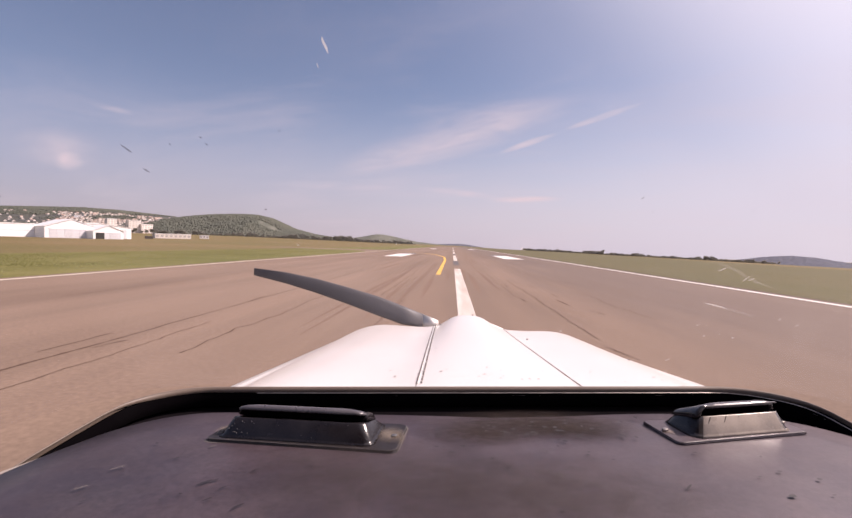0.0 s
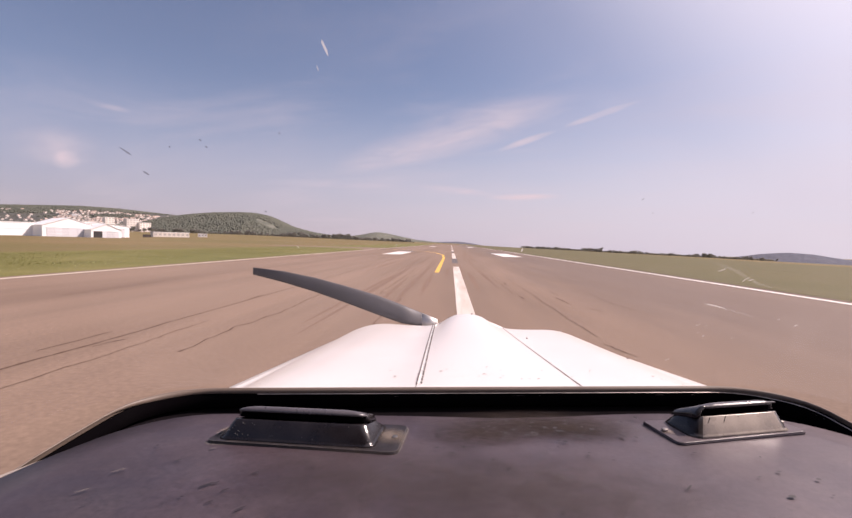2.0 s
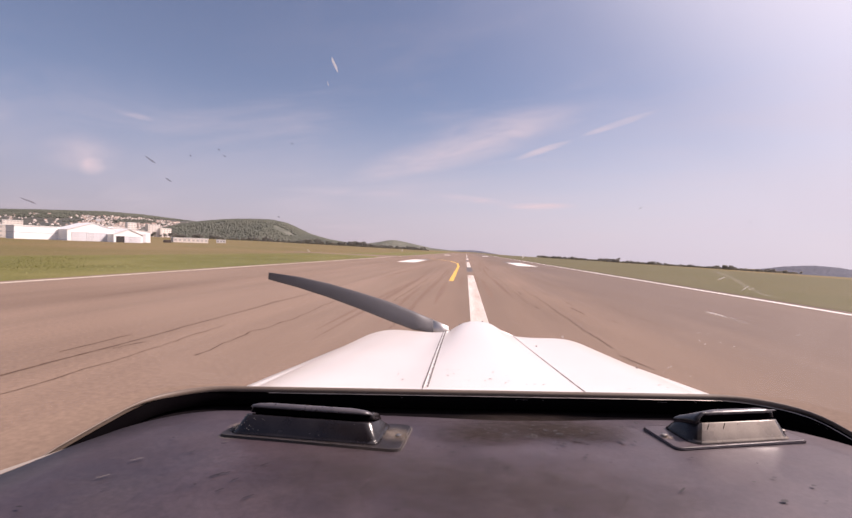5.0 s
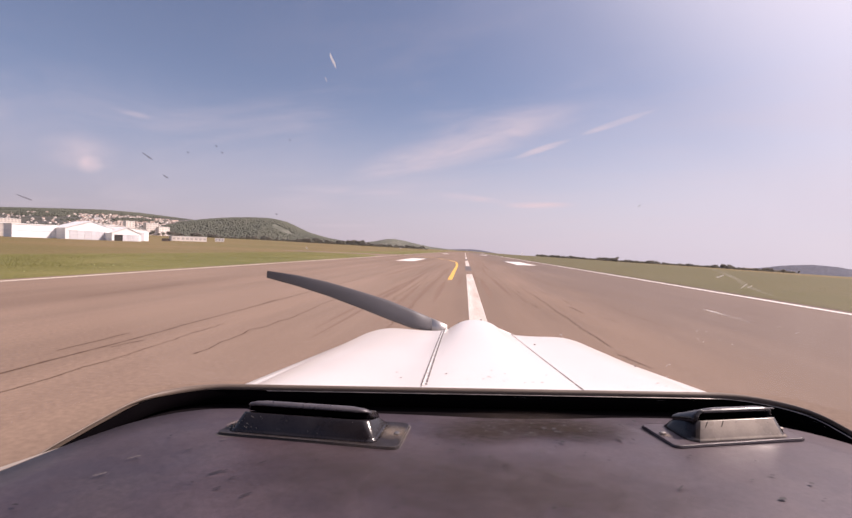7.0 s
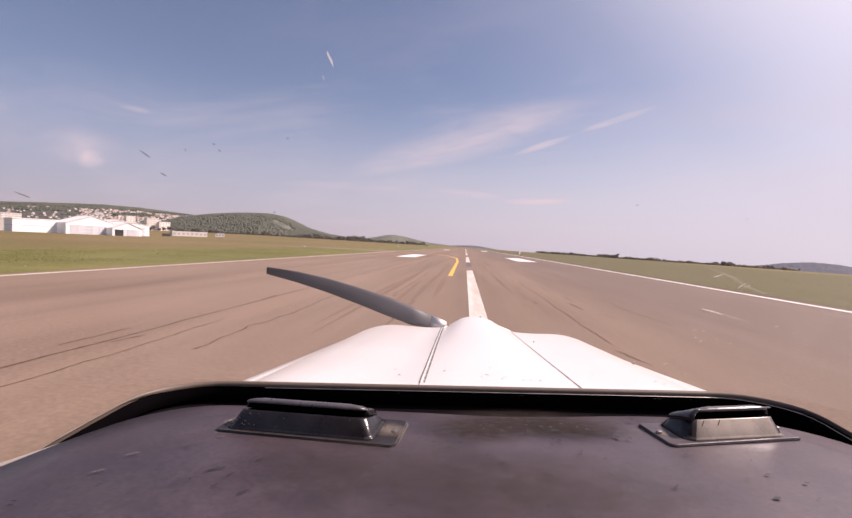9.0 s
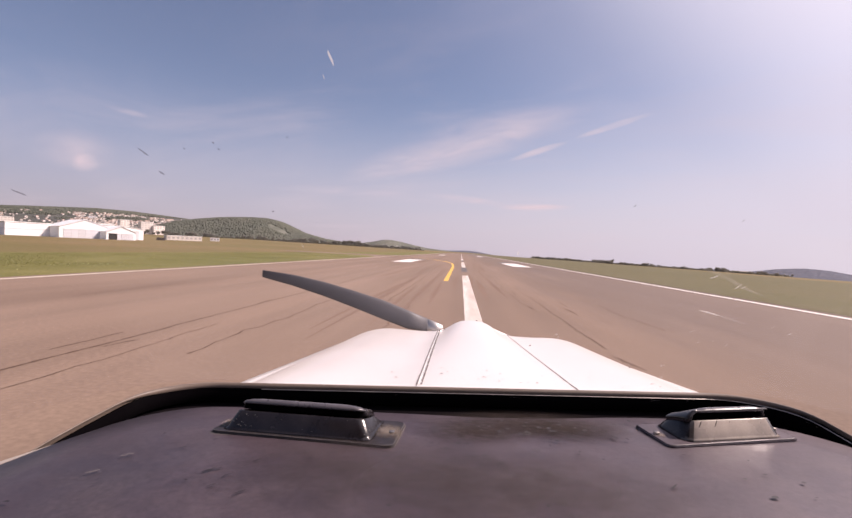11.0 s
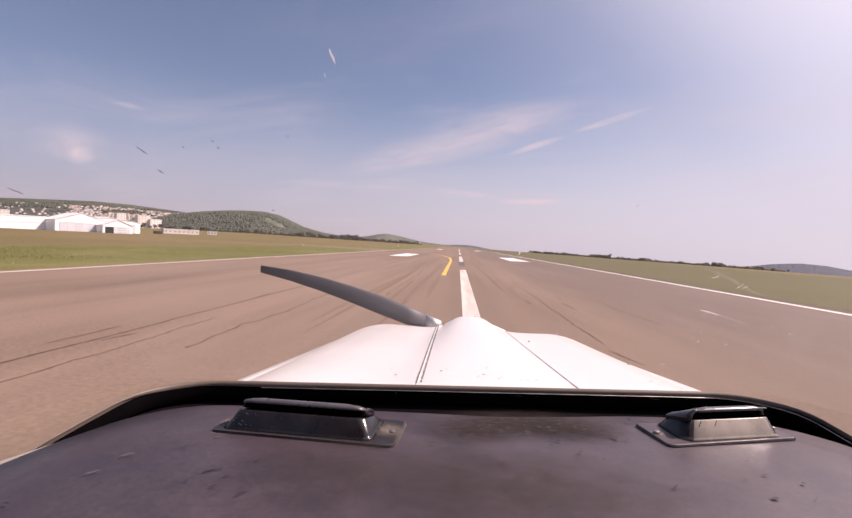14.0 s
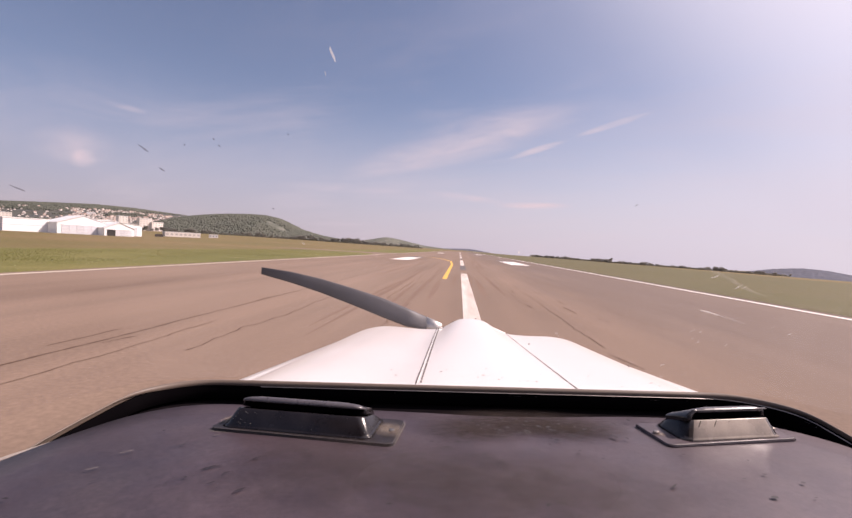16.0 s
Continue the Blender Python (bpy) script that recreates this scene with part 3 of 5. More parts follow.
def tube(path, radii, sides=10, bm=None):
    """A round bar along the points of path, with a radius for each."""
    bm = bm or bmesh.new()
    rings = []
    for i, p in enumerate(path):
        a, b = Vector(path[max(0, i - 1)]), Vector(path[min(len(path) - 1, i + 1)])
        q = (b - a).to_track_quat("Z", "Y")
        rings.append([bm.verts.new(Vector(p) + q @ Vector((math.cos(2 * math.pi * k / sides) * radii[i], math.sin(2 * math.pi * k / sides) * radii[i], 0))) for k in range(sides)])
    for r, s in zip(rings, rings[1:]):
        for k in range(sides):
            bm.faces.new((r[k], r[(k + 1) % sides], s[(k + 1) % sides], s[k]))
    bm.faces.new(rings[0][::-1])
    bm.faces.new(rings[-1])
    return bm


def smoothstep(a, b, v):
    v = min(1.0, max(0.0, (v - a) / (b - a)))  # a may lie above b
    return v * v * (3 - 2 * v)


# ---- ground ----
def ground_z(x, y):
    """The field rises on one side of the runway and falls away gently on the other."""
    if x < 0:
        z = min(9.0, max(0.0, -x - 24) * (0.004 + 0.021 * smoothstep(300, 780, y)))   # the meadow rises to the foot of the hills
    else:
        z = max(-0.031 * max(0.0, x - 17), -48.0)
        past = y - 730 + 0.37 * (x - 112)   # the field falls into the valley past the hedge
        z -= min(26.0, 0.075 * max(0.0, past)) * smoothstep(70, 130, x)
    return z + (0.25 * noise.noise(Vector((x * 0.02, y * 0.02, 0))) * smoothstep(30, 80, abs(x)) if abs(x) > 30 else 0.0)


def graded(edge, first, growth):
    out, v, s = [0.0], 0.0, first
    while v < edge:
        v += s
        s *= growth
        out.append(min(v, edge))
    return out


gx = graded(4500, 6.0, 1.07)
gx = [-v for v in gx[:0:-1]] + gx
gy = [-v for v in graded(600, 20, 1.3)[:0:-1]] + graded(4800, 10.0, 1.045)
bm, _ = grid(len(gx), len(gy), lambda i, j: (gx[i], gy[j], ground_z(gx[i], gy[j]) - 0.03))
ground = tagged(part("ground", bm, M["ground"], smooth=True), "dry tan and green meadow falling away from the runway", "ground", kind="structure")

LEFT, RIGHT = -19.3, 14.9     # edge lines
bm, _ = grid(2, 60, lambda i, j: ((LEFT - 0.9 + 0.12 * noise.noise(Vector((j * 0.9, 3, 0))), RIGHT + 0.9 + 0.12 * noise.noise(Vector((j * 0.9, 8, 0))))[i], -40 + j * 12.5, 0.0))
runway = tagged(part("runway", bm, M["asphalt"]), "weathered pinkish grey asphalt runway with cracks and tyre marks", "runway", kind="structure")
for side, x0, x1, kind in ((-1, LEFT - 0.8, LEFT - 26, "verge"), (1, RIGHT + 0.8, RIGHT + 3.2, "verge"), (2, RIGHT + 2.4, RIGHT + 170, "field")):
    bm, _ = grid(7, 70, lambda i, j: (x0 + (x1 - x0) * i / 6 + (0.8 * noise.noise(Vector((i * 2.0, j * 0.7, side))) if i == 6 and side < 2 else 0), -30 + j * 11, ground_z(x0 + (x1 - x0) * i / 6, -30 + j * 11) + {-1: 0.004, 1: 0.010, 2: 0.004}[side] - 0.03 * (i == 6 and side != 1)))
    tagged(part(kind, bm, M["field" if side > 0 else "verge"]), "mown green grass verge along the runway" if side < 2 else "olive and straw-coloured field past the verge", "grass verge" if side < 2 else "field", kind="structure")


def strip(name, points, width, mat, z, label, thing, wobble=0.0, taper=0.0):
    """A flat painted or sealed line through points on the ground."""
    pts = [Vector((p[0], p[1], 0)) for p in points]

    def f(i, j):
        d = (pts[min(len(pts) - 1, i + 1)] - pts[max(0, i - 1)]).normalized()
        w = width * (1 + wobble * noise.noise(Vector((i * 1.7, points[0][0], 0)))) / 2
        w *= 1 - taper + taper * math.sin(math.pi * (i + 0.05) / (len(pts) - 0.9))
        return pts[i] + Vector((d.y, -d.x, 0)) * (w if j else -w) + Vector((0, 0, z))
    bm, _ = grid(len(pts), 2, f)
    return tagged(part(name, bm, mat), label, thing, kind="structure")


# a taxiway leaves the runway where the yellow line leads off
MOUTH = (98.0, 152.0)
bm, _ = grid(13, 2, lambda i, j: (LEFT - 0.7 - 36 * (i / 12) ** 1.6, (MOUTH[0] + 26 * (1 - math.exp(-i / 2.2)) + 9 * i / 12, MOUTH[1] - 14 * (1 - math.exp(-i / 2.2)) + 12 * i / 12)[j], ground_z(LEFT - 0.7 - 36 * (i / 12) ** 1.6, 120) + 0.012))
tagged(part("taxiway", bm, M["asphalt"]), "asphalt taxiway turning off the runway through the grass", "taxiway", kind="structure")

for x in (LEFT, RIGHT):
    strip("edge_line", [(x + 0.05 * noise.noise(Vector((i * 0.7, x, 0))), -30 + 4 * i) for i in range(165)], 0.34, M["edge_paint"] if x < 0 else M["white_paint"], 0.008, "worn white runway edge line", "runway line", 0.1)
Y0 = 8.0
for k in range(9):
    y = Y0 + 50 * k
    strip("centre_line_dash", [(0.45, y), (0.45, y + 15), (0.45, y + 30)], 0.5, M["worn_paint"], 0.008, "worn white centre line dash on the asphalt", "runway line")
    strip("dark_paint_patch", [(0.45, y - 13.0), (0.45, y - 0.1)], 0.62, M["dark_paint"], 0.006, "blackened strip in front of a centre line dash", "paint patch")
for x, w in ((-9.4, 3.0), (9.7, 3.0)):
    for y in (72.0, 222.0):
        strip("touchdown_mark", [(x, y), (x, y + 22.5)], w, M["white_paint"], 0.008, "broad white touchdown zone mark", "runway mark")
        strip("dark_paint_patch", [(x, y + 22.7), (x, y + 33)], w, M["dark_paint"], 0.006, "blackened patch beyond a touchdown mark", "paint patch")
strip("taxi_line", [(-0.9, 30), (-0.9, 60), (-1.3, 75), (-3.0, 90), (-6, 103), (-12, 115), (-20, 122)], 0.3, M["yellow_paint"], 0.010, "yellow lead-off line curving away from the centre line", "taxi line")

def crack(x, y0, y1, width, drift, seed):
    """A sealed joint or crack that wanders along the runway."""
    n = max(6, int((y1 - y0) / 0.14))
    pts = [(x + drift * (noise.noise(Vector((k * 0.04, seed, 0))) + 0.35 * noise.noise(Vector((k * 0.21, seed, 5))) + 0.16 * noise.noise(Vector((k * 0.83, seed, 9))) + 0.5 * (noise.noise(Vector((k // 9 * 1.37, seed, 3))) * (k % 9 > 6))), y0 + (y1 - y0) * k / n) for k in range(n + 1)]
    return strip("sealed_crack", pts, width, M["seal"], 0.005, "dark sealed crack running along the asphalt", "crack", 1.1)


for x, y0, y1, width, drift in ((-6.42, 3.0, 95.0, 0.046, 0.07), (-4.6, 7.5, 17.0, 0.034, 0.22), (-5.6, 3.4, 10.5, 0.026, 0.20), (-1.75, 9.5, 16.0, 0.035, 0.28), (3.2, 10.0, 27.0, 0.026, 0.22), (5.6, 13.0, 21.0, 0.016, 0.25),
                              (-12.5, 14.0, 70.0, 0.03, 0.12), (8.4, 16.0, 60.0, 0.018, 0.10), (2.4, 18.0, 40.0, 0.02, 0.2), (-2.6, 17.0, 34.0, 0.03, 0.2)):
    crack(x, y0, y1, width, drift, x * 3.1)
rnd = random.Random(12)
for k in range(16):
    x, y = rnd.choice((-6.4, -4.4, 4.2, 2.9, -2.2, -8.0)) + rnd.uniform(-0.5, 0.5), rnd.uniform(6, 26)
    ln, lean, w = rnd.uniform(0.4, 1.8), rnd.uniform(-0.35, 0.35), rnd.uniform(0.02, 0.06)
    strip("open_crack", [(x + lean * ln * q / 6 + 0.05 * noise.noise(Vector((q * 1.9, k, 0))), y + ln * q / 6) for q in range(7)], w, M["seal"], 0.0045, "short brown open crack in the asphalt", "crack", 1.6)
rnd = random.Random(3)
for k in range(34):
    x, lean, bend = rnd.gauss(0, 2.6) + rnd.choice((-2.3, 2.3)), rnd.uniform(-0.012, 0.012), rnd.uniform(-0.0006, 0.0006)
    y, n = rnd.uniform(9, 75), rnd.uniform(10, 34)
    strip("tyre_mark", [(x + lean * n * q / 9 + bend * (n * q / 9) ** 2, y + n * q / 9) for q in range(10)], rnd.uniform(0.10, 0.30), M["rubber"], 0.003 + 0.00004 * k, "faint dark tyre mark on the asphalt", "tyre mark", 0.3, 0.92)

# ---- distant hills ----
def curve_at(points, x):
    return float(np.interp(x, [p[0] for p in points], [p[1] for p in points]))


def hill(name, crest, y_crest, depth, x0, x1, step, mat, label, base, rough=4.0, front=1.0, meadow=None):
    """A hill with a crest line of (x, height), falling to base towards the viewer and away from him."""
    nx, ny = int((x1 - x0) / step) + 1, int(2 * depth / step / 1.2) + 1

    def height(x, y):
        h = curve_at(crest, x)
        v = abs(y - y_crest) / depth
        s = 0.5 + 0.5 * math.cos(math.pi * min(1.0, v ** front))
        n = noise.noise(Vector((x / 160, y / 160, 1.0))) * 0.10 + noise.noise(Vector((x / 60, y / 60, 4.0))) * 0.05
        return base + (h - base) * s * (1 + n * (1 - s) * 2)

    def f(i, j):
        x, y = x0 + i * step, y_crest - depth + j * step * 1.2
        z = height(x, y)
        r = noise.noise(Vector((x / 13, y / 13, 7.0))) + 0.6 * noise.noise(Vector((x / 6.5, y / 6.5, 9.0)))
        return (x, y, z + rough * r * smoothstep(base, base + 12, z))
    bm, _ = grid(nx, ny, f)
    ob = tagged(part(name, bm, mat), label, "hill", kind="structure")
    if meadow:
        ob.data.materials.append(M["meadow_hill"])
        mx, my, rx, ry = meadow
        for p in ob.data.polygons:
            c = p.center
            if ((c.x - mx) / rx) ** 2 + ((c.y - my + 0.35 * (c.x - mx)) / ry) ** 2 < 1 + 0.8 * noise.noise(Vector((c.x / 30, c.y / 30, 0))):
                p.material_index = 1
    return height


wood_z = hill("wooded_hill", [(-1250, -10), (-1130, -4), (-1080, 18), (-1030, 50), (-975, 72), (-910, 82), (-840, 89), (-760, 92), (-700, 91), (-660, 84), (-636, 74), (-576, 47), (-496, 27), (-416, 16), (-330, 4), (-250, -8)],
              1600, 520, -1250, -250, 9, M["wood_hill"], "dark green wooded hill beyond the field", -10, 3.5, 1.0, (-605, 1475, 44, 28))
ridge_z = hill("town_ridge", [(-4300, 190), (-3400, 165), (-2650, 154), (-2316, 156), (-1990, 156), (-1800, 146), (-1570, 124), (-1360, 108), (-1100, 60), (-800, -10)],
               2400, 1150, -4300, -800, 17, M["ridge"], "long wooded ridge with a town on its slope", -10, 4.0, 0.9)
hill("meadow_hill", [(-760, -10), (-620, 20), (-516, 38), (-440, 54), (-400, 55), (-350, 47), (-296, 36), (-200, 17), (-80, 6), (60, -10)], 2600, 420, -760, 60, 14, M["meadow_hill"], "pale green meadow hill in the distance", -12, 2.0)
hill("far_hill", [(-330, -12), (-160, 8), (0, 15), (60, 16), (140, 10), (280, -12)], 4000, 400, -330, 280, 18, M["far_hill"], "low hill beyond the runway's end, haze in its bluish colour", -14, 2.0)
hill("far_hill", [(1300, -60), (1480, -42), (1560, -26), (1620, -16), (1700, -10), (1780, -14), (1890, -34), (2050, -50), (2300, -58)], 2400, 450, 1300, 2300, 15, M["far_hill"], "low wooded hill past the valley, haze in its bluish colour", -62, 3.0)

# ---- grass ----
def blades(seed, amount, x_edge, side, reach, y0, y1, low, high, wide, mat, label, clumped):
    """Many single blades, denser and shorter beside the runway."""
    rnd = random.Random(seed)
    vs, fs = [], []
    for _ in range(amount):
        y = y0 + rnd.random() ** 1.6 * (y1 - y0)
        off = rnd.random() ** 1.5 * reach
        x = x_edge + side * off
        if side < 0 and MOUTH[0] - 2 < y < MOUTH[1] + 2:
            continue
        lump = noise.noise(Vector((x * 0.22, y * 0.09, 7 + seed))) + 0.4 * noise.noise(Vector((x * 0.9, y * 0.5, seed)))
        if lump < clumped - 0.4 * rnd.random():
            continue
        tall = (low + (high - low) * smoothstep(0.8, 9.0, off) * (0.55 + 0.8 * max(-0.4, lump))) * rnd.uniform(0.5, 1.2)
        a, w, z = rnd.uniform(0, 3.14), rnd.uniform(0.6, 1.3) * wide * (1 + y / 90), ground_z(x, y) - 0.03
        lx, ly = rnd.uniform(-1.3, 1.3) * tall, rnd.uniform(-1.3, 1.3) * tall
        n = len(vs)
        vs += [(x - math.cos(a) * w, y - math.sin(a) * w, z), (x + math.cos(a) * w, y + math.sin(a) * w, z), (x + lx, y + ly, z + tall)]
        fs.append((n, n + 1, n + 2))
    me = bpy.data.meshes.new("grass")
    me.from_pydata(vs, [], fs)
    tagged(link("grass", me, mat), label, "grass", kind="stuff")


blades(4, 52000, LEFT - 0.75, -1, 22.0, 12, 150, 0.04, 0.15, 0.016, M["grass"], "green grass growing up to the runway's edge", -0.6)
blades(5, 20000, LEFT - 4.0, -1, 22.0, 14, 120, 0.05, 0.13, 0.014, M["straw"], "taller straw-coloured grass in seed on the meadow", 0.02)
blades(6, 5000, RIGHT + 0.75, 1, 30.0, 14, 150, 0.04, 0.12, 0.012, M["grass"], "short grass beside the runway's edge line", -0.6)
blades(7, 12000, RIGHT + 2.0, 1, 60.0, 16, 130, 0.04, 0.10, 0.014, M["straw"], "dry olive and straw-coloured grass on the field", 0.0)

rnd = random.Random(14)
vs, fs = [], []
for _ in range(900):
    x, y = LEFT - 3.2 - abs(rnd.gauss(0, 2.4)), 14 + rnd.random() ** 1.4 * 90
    if noise.noise(Vector((x * 0.35, y * 0.16, 5))) < 0.22:
        continue
    c, r, n = Vector((x, y, ground_z(x, y) + rnd.uniform(0.08, 0.22))), rnd.uniform(0.02, 0.06), len(vs)
    vs += [c + Vector(p) * r for p in ((-1, -0.4, -0.3), (1, -0.3, -0.2), (0.2, 1, -0.3), (0.1, -0.1, 0.9))]
    fs += [(n, n + 1, n + 3), (n + 1, n + 2, n + 3), (n + 2, n, n + 3), (n, n + 2, n + 1)]
me = bpy.data.meshes.new("wildflowers")
me.from_pydata(vs, [], fs)
tagged(link("wildflowers", me, M["flower"]), "pale yellow wildflower heads in the verge", "wildflowers", kind="stuff")

# ---- trees ----
def tree_meshes(seed, tall):
    """Trunk with limbs, and a crown of many small leaf clumps."""
    rnd = random.Random(seed)
    bm = tube([(0, 0, -0.3), (0.1, 0, tall * 0.25), (0.0, 0.1, tall * 0.55), (0.1, 0.1, tall * 0.85)], [tall * 0.028, tall * 0.022, tall * 0.014, tall * 0.004], 6)
    for k in range(5):
        a, h = k * 1.3 + rnd.random(), tall * (0.35 + 0.08 * k)
        tube([(0, 0, h), (math.cos(a) * tall * 0.16, math.sin(a) * tall * 0.16, h + tall * 0.12), (math.cos(a) * tall * 0.25, math.sin(a) * tall * 0.25, h + tall * 0.18)], [tall * 0.012, tall * 0.007, tall * 0.002], 5, bm)
    trunk = bpy.data.meshes.new("trunk")
    bm.to_mesh(trunk)
    bm.free()
    vs, fs = [], []
    lobes = [(rnd.uniform(-0.22, 0.22) * tall, rnd.uniform(-0.22, 0.22) * tall, tall * rnd.uniform(0.42, 0.85), tall * rnd.uniform(0.13, 0.22)) for _ in range(11)]
    for cx, cy, cz, r in lobes:
        for _ in range(46):
            d = Vector((rnd.gauss(0, 1), rnd.gauss(0, 1), rnd.gauss(0, 0.8))).normalized() * r * rnd.uniform(0.55, 1.08)
            p, s = Vector((cx, cy, cz)) + d, tall * rnd.uniform(0.03, 0.065)
            q = Euler((rnd.uniform(0, 6), rnd.uniform(0, 6), rnd.uniform(0, 6))).to_matrix()
            n = len(vs)
            vs += [p + q @ Vector(c) * s for c in ((-1, -0.6, 0), (1, -0.5, 0.2), (0.8, 0.7, -0.2), (-0.7, 0.8, 0.25), (0, 0, 0.7))]
            fs += [(n, n + 1, n + 4), (n + 1, n + 2, n + 4), (n + 2, n + 3, n + 4), (n + 3, n, n + 4)]
    crown = bpy.data.meshes.new("crown")
    crown.from_pydata(vs, [], fs)
    return trunk, crown


TREES = [tree_meshes(11 + k, 10.0) for k in range(4)]


def tree(x, y, z, size, k, turn, label, group):
    ob = tagged(new("tree"), label, "tree", group)
    link("trunk", TREES[k][0], M["bark"], ob)
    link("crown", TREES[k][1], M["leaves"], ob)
    ob.matrix_basis = Matrix.LocRotScale((x, y, z), Euler((0, 0, turn)), (size * 1.15, size * 1.15, size))


rnd = random.Random(5)
# broken row on the skyline past the falling meadow
for k in range(170):
    s = k / 169
    x, y = 118 + 290 * s + rnd.uniform(-9, 9), 720 - 110 * s + rnd.uniform(-12, 12)
    tree(x, y, ground_z(x, y) - 0.4, rnd.uniform(0.30, 0.52) * (0.95 + 1.1 * max(-0.35, noise.noise(Vector((s * 11, 0, 2))))), rnd.randrange(4), rnd.uniform(0, 6), "small dark tree on the skyline past the meadow", "skyline trees")
vs, fs = [], []
for k in range(9000):
    s = rnd.random()
    x, y = 112 + 300 * s + rnd.uniform(-5, 5), 722 - 112 * s + rnd.uniform(-5, 5)
    tall = 2.0 + 1.5 * max(-0.6, noise.noise(Vector((s * 23, 1, 4)))) + 0.8 * noise.noise(Vector((s * 90, 1, 4)))
    p, w = Vector((x, y, ground_z(x, y) + rnd.random() * tall)), rnd.uniform(0.35, 0.8)
    n = len(vs)
    a = rnd.uniform(0, 3.1)
    c, d = math.cos(a) * w, math.sin(a) * w
    vs += [p + Vector((-c, -d, -w * 0.6)), p + Vector((c, d, -w * 0.5)), p + Vector((c * 0.6, d * 0.6, w * 0.6)), p + Vector((-c * 0.7, -d * 0.7, w * 0.5))]
    fs.append((n, n + 1, n + 2, n + 3))
me = bpy.data.meshes.new("hedge")
me.from_pydata(vs, [], fs)
tagged(link("hedge", me, M["hedge"]), "low uneven hedge on the skyline past the meadow", "hedge", kind="stuff")
# hedge trees at the foot of the wooded hill and before the town, tallest where the slope runs out
for k in range(190):
    s = k / 189
    x, y = -600 + 500 * s + rnd.uniform(-8, 8), 660 + 420 * s + rnd.uniform(-30, 30)
    clump = max(-0.45, noise.noise(Vector((s * 13, 3, 2)))) + 0.55 * math.exp(-((s - 0.70) / 0.13) ** 2)
    tree(x, y, ground_z(x, y) - 0.5, rnd.uniform(0.45, 0.8) * (1.0 + 0.9 * clump), rnd.randrange(4), rnd.uniform(0, 6), "broad dark tree at the far edge of the field", "field edge trees")
vs, fs = [], []
for k in range(11000):
    s = rnd.random()
    x, y = -610 + 520 * s + rnd.uniform(-5, 5), 668 + 420 * s + rnd.uniform(-8, 8)
    tall = 2.2 + 2.0 * max(-0.7, noise.noise(Vector((s * 19, 6, 4)))) + 1.2 * noise.noise(Vector((s * 70, 6, 4)))
    p, w = Vector((x, y, ground_z(x, y) + rnd.random() * tall)), rnd.uniform(0.4, 1.0)
    n, a = len(vs), rnd.uniform(0, 3.1)
    c, d = math.cos(a) * w, math.sin(a) * w
    vs += [p + Vector((-c, -d, -w * 0.6)), p + Vector((c, d, -w * 0.5)), p + Vector((c * 0.6, d * 0.6, w * 0.6)), p + Vector((-c * 0.7, -d * 0.7, w * 0.5))]
    fs.append((n, n + 1, n + 2, n + 3))
me = bpy.data.meshes.new("hedge")
me.from_pydata(vs, [], fs)
tagged(link("hedge", me, M["hedge"]), "overgrown hedge at the foot of the wooded hill", "hedge", kind="stuff")


# the woods on the slopes: one uneven crown beside another
def woods(seed, amount, surface, xr, yr, size, mat, label, keep):
    rnd = random.Random(seed)
    base = bmesh.new()
    bmesh.ops.create_icosphere(base, subdivisions=1, radius=1.0)
    shape = [v.co.copy() for v in base.verts]
    faces = [[v.index for v in f.verts] for f in base.faces]
    base.free()
    vs, fs, made = [], [], 0
    while made < amount:
        x, y = rnd.uniform(*xr), rnd.uniform(*yr)
        z = surface(x, y)
        if not keep(x, y, z, rnd.random()):
            continue
        r, n = rnd.uniform(*size), len(vs)
        vs += [(x + p.x * r * rnd.uniform(0.7, 1.25), y + p.y * r * rnd.uniform(0.7, 1.25), z + r * 0.25 + p.z * r * rnd.uniform(0.6, 1.05)) for p in shape]
        fs += [[n + i for i in f] for f in faces]
        made += 1
    me = bpy.data.meshes.new("woods")
    me.from_pydata(vs, [], fs)
    tagged(link("woods", me, mat, smooth=True), label, "woods", kind="stuff")


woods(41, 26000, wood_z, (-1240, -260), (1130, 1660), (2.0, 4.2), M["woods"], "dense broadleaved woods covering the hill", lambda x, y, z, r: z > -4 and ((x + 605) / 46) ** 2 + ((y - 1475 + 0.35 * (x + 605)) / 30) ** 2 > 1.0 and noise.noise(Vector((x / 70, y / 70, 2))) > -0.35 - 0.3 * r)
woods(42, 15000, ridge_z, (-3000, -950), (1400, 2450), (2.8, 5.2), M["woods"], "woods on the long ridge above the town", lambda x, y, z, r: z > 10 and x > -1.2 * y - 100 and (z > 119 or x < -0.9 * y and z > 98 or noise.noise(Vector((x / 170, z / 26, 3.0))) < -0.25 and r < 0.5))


# ---- buildings ----
def gable_mesh(w, d, eave, top, over=0.0):
    """Walls of a house with gables at its front and back (along y)."""
    bm = bmesh.new()
    pr = [(-w / 2, 0), (w / 2, 0), (w / 2, eave), (0, top), (-w / 2, eave)]
    a = [bm.verts.new((x, -d / 2, z)) for x, z in pr]
    b = [bm.verts.new((x, d / 2, z)) for x, z in pr]
    bm.faces.new(a), bm.faces.new(b[::-1])
    for i in range(5):
        bm.faces.new((a[i], b[i], b[(i + 1) % 5], a[(i + 1) % 5]))
    return bm


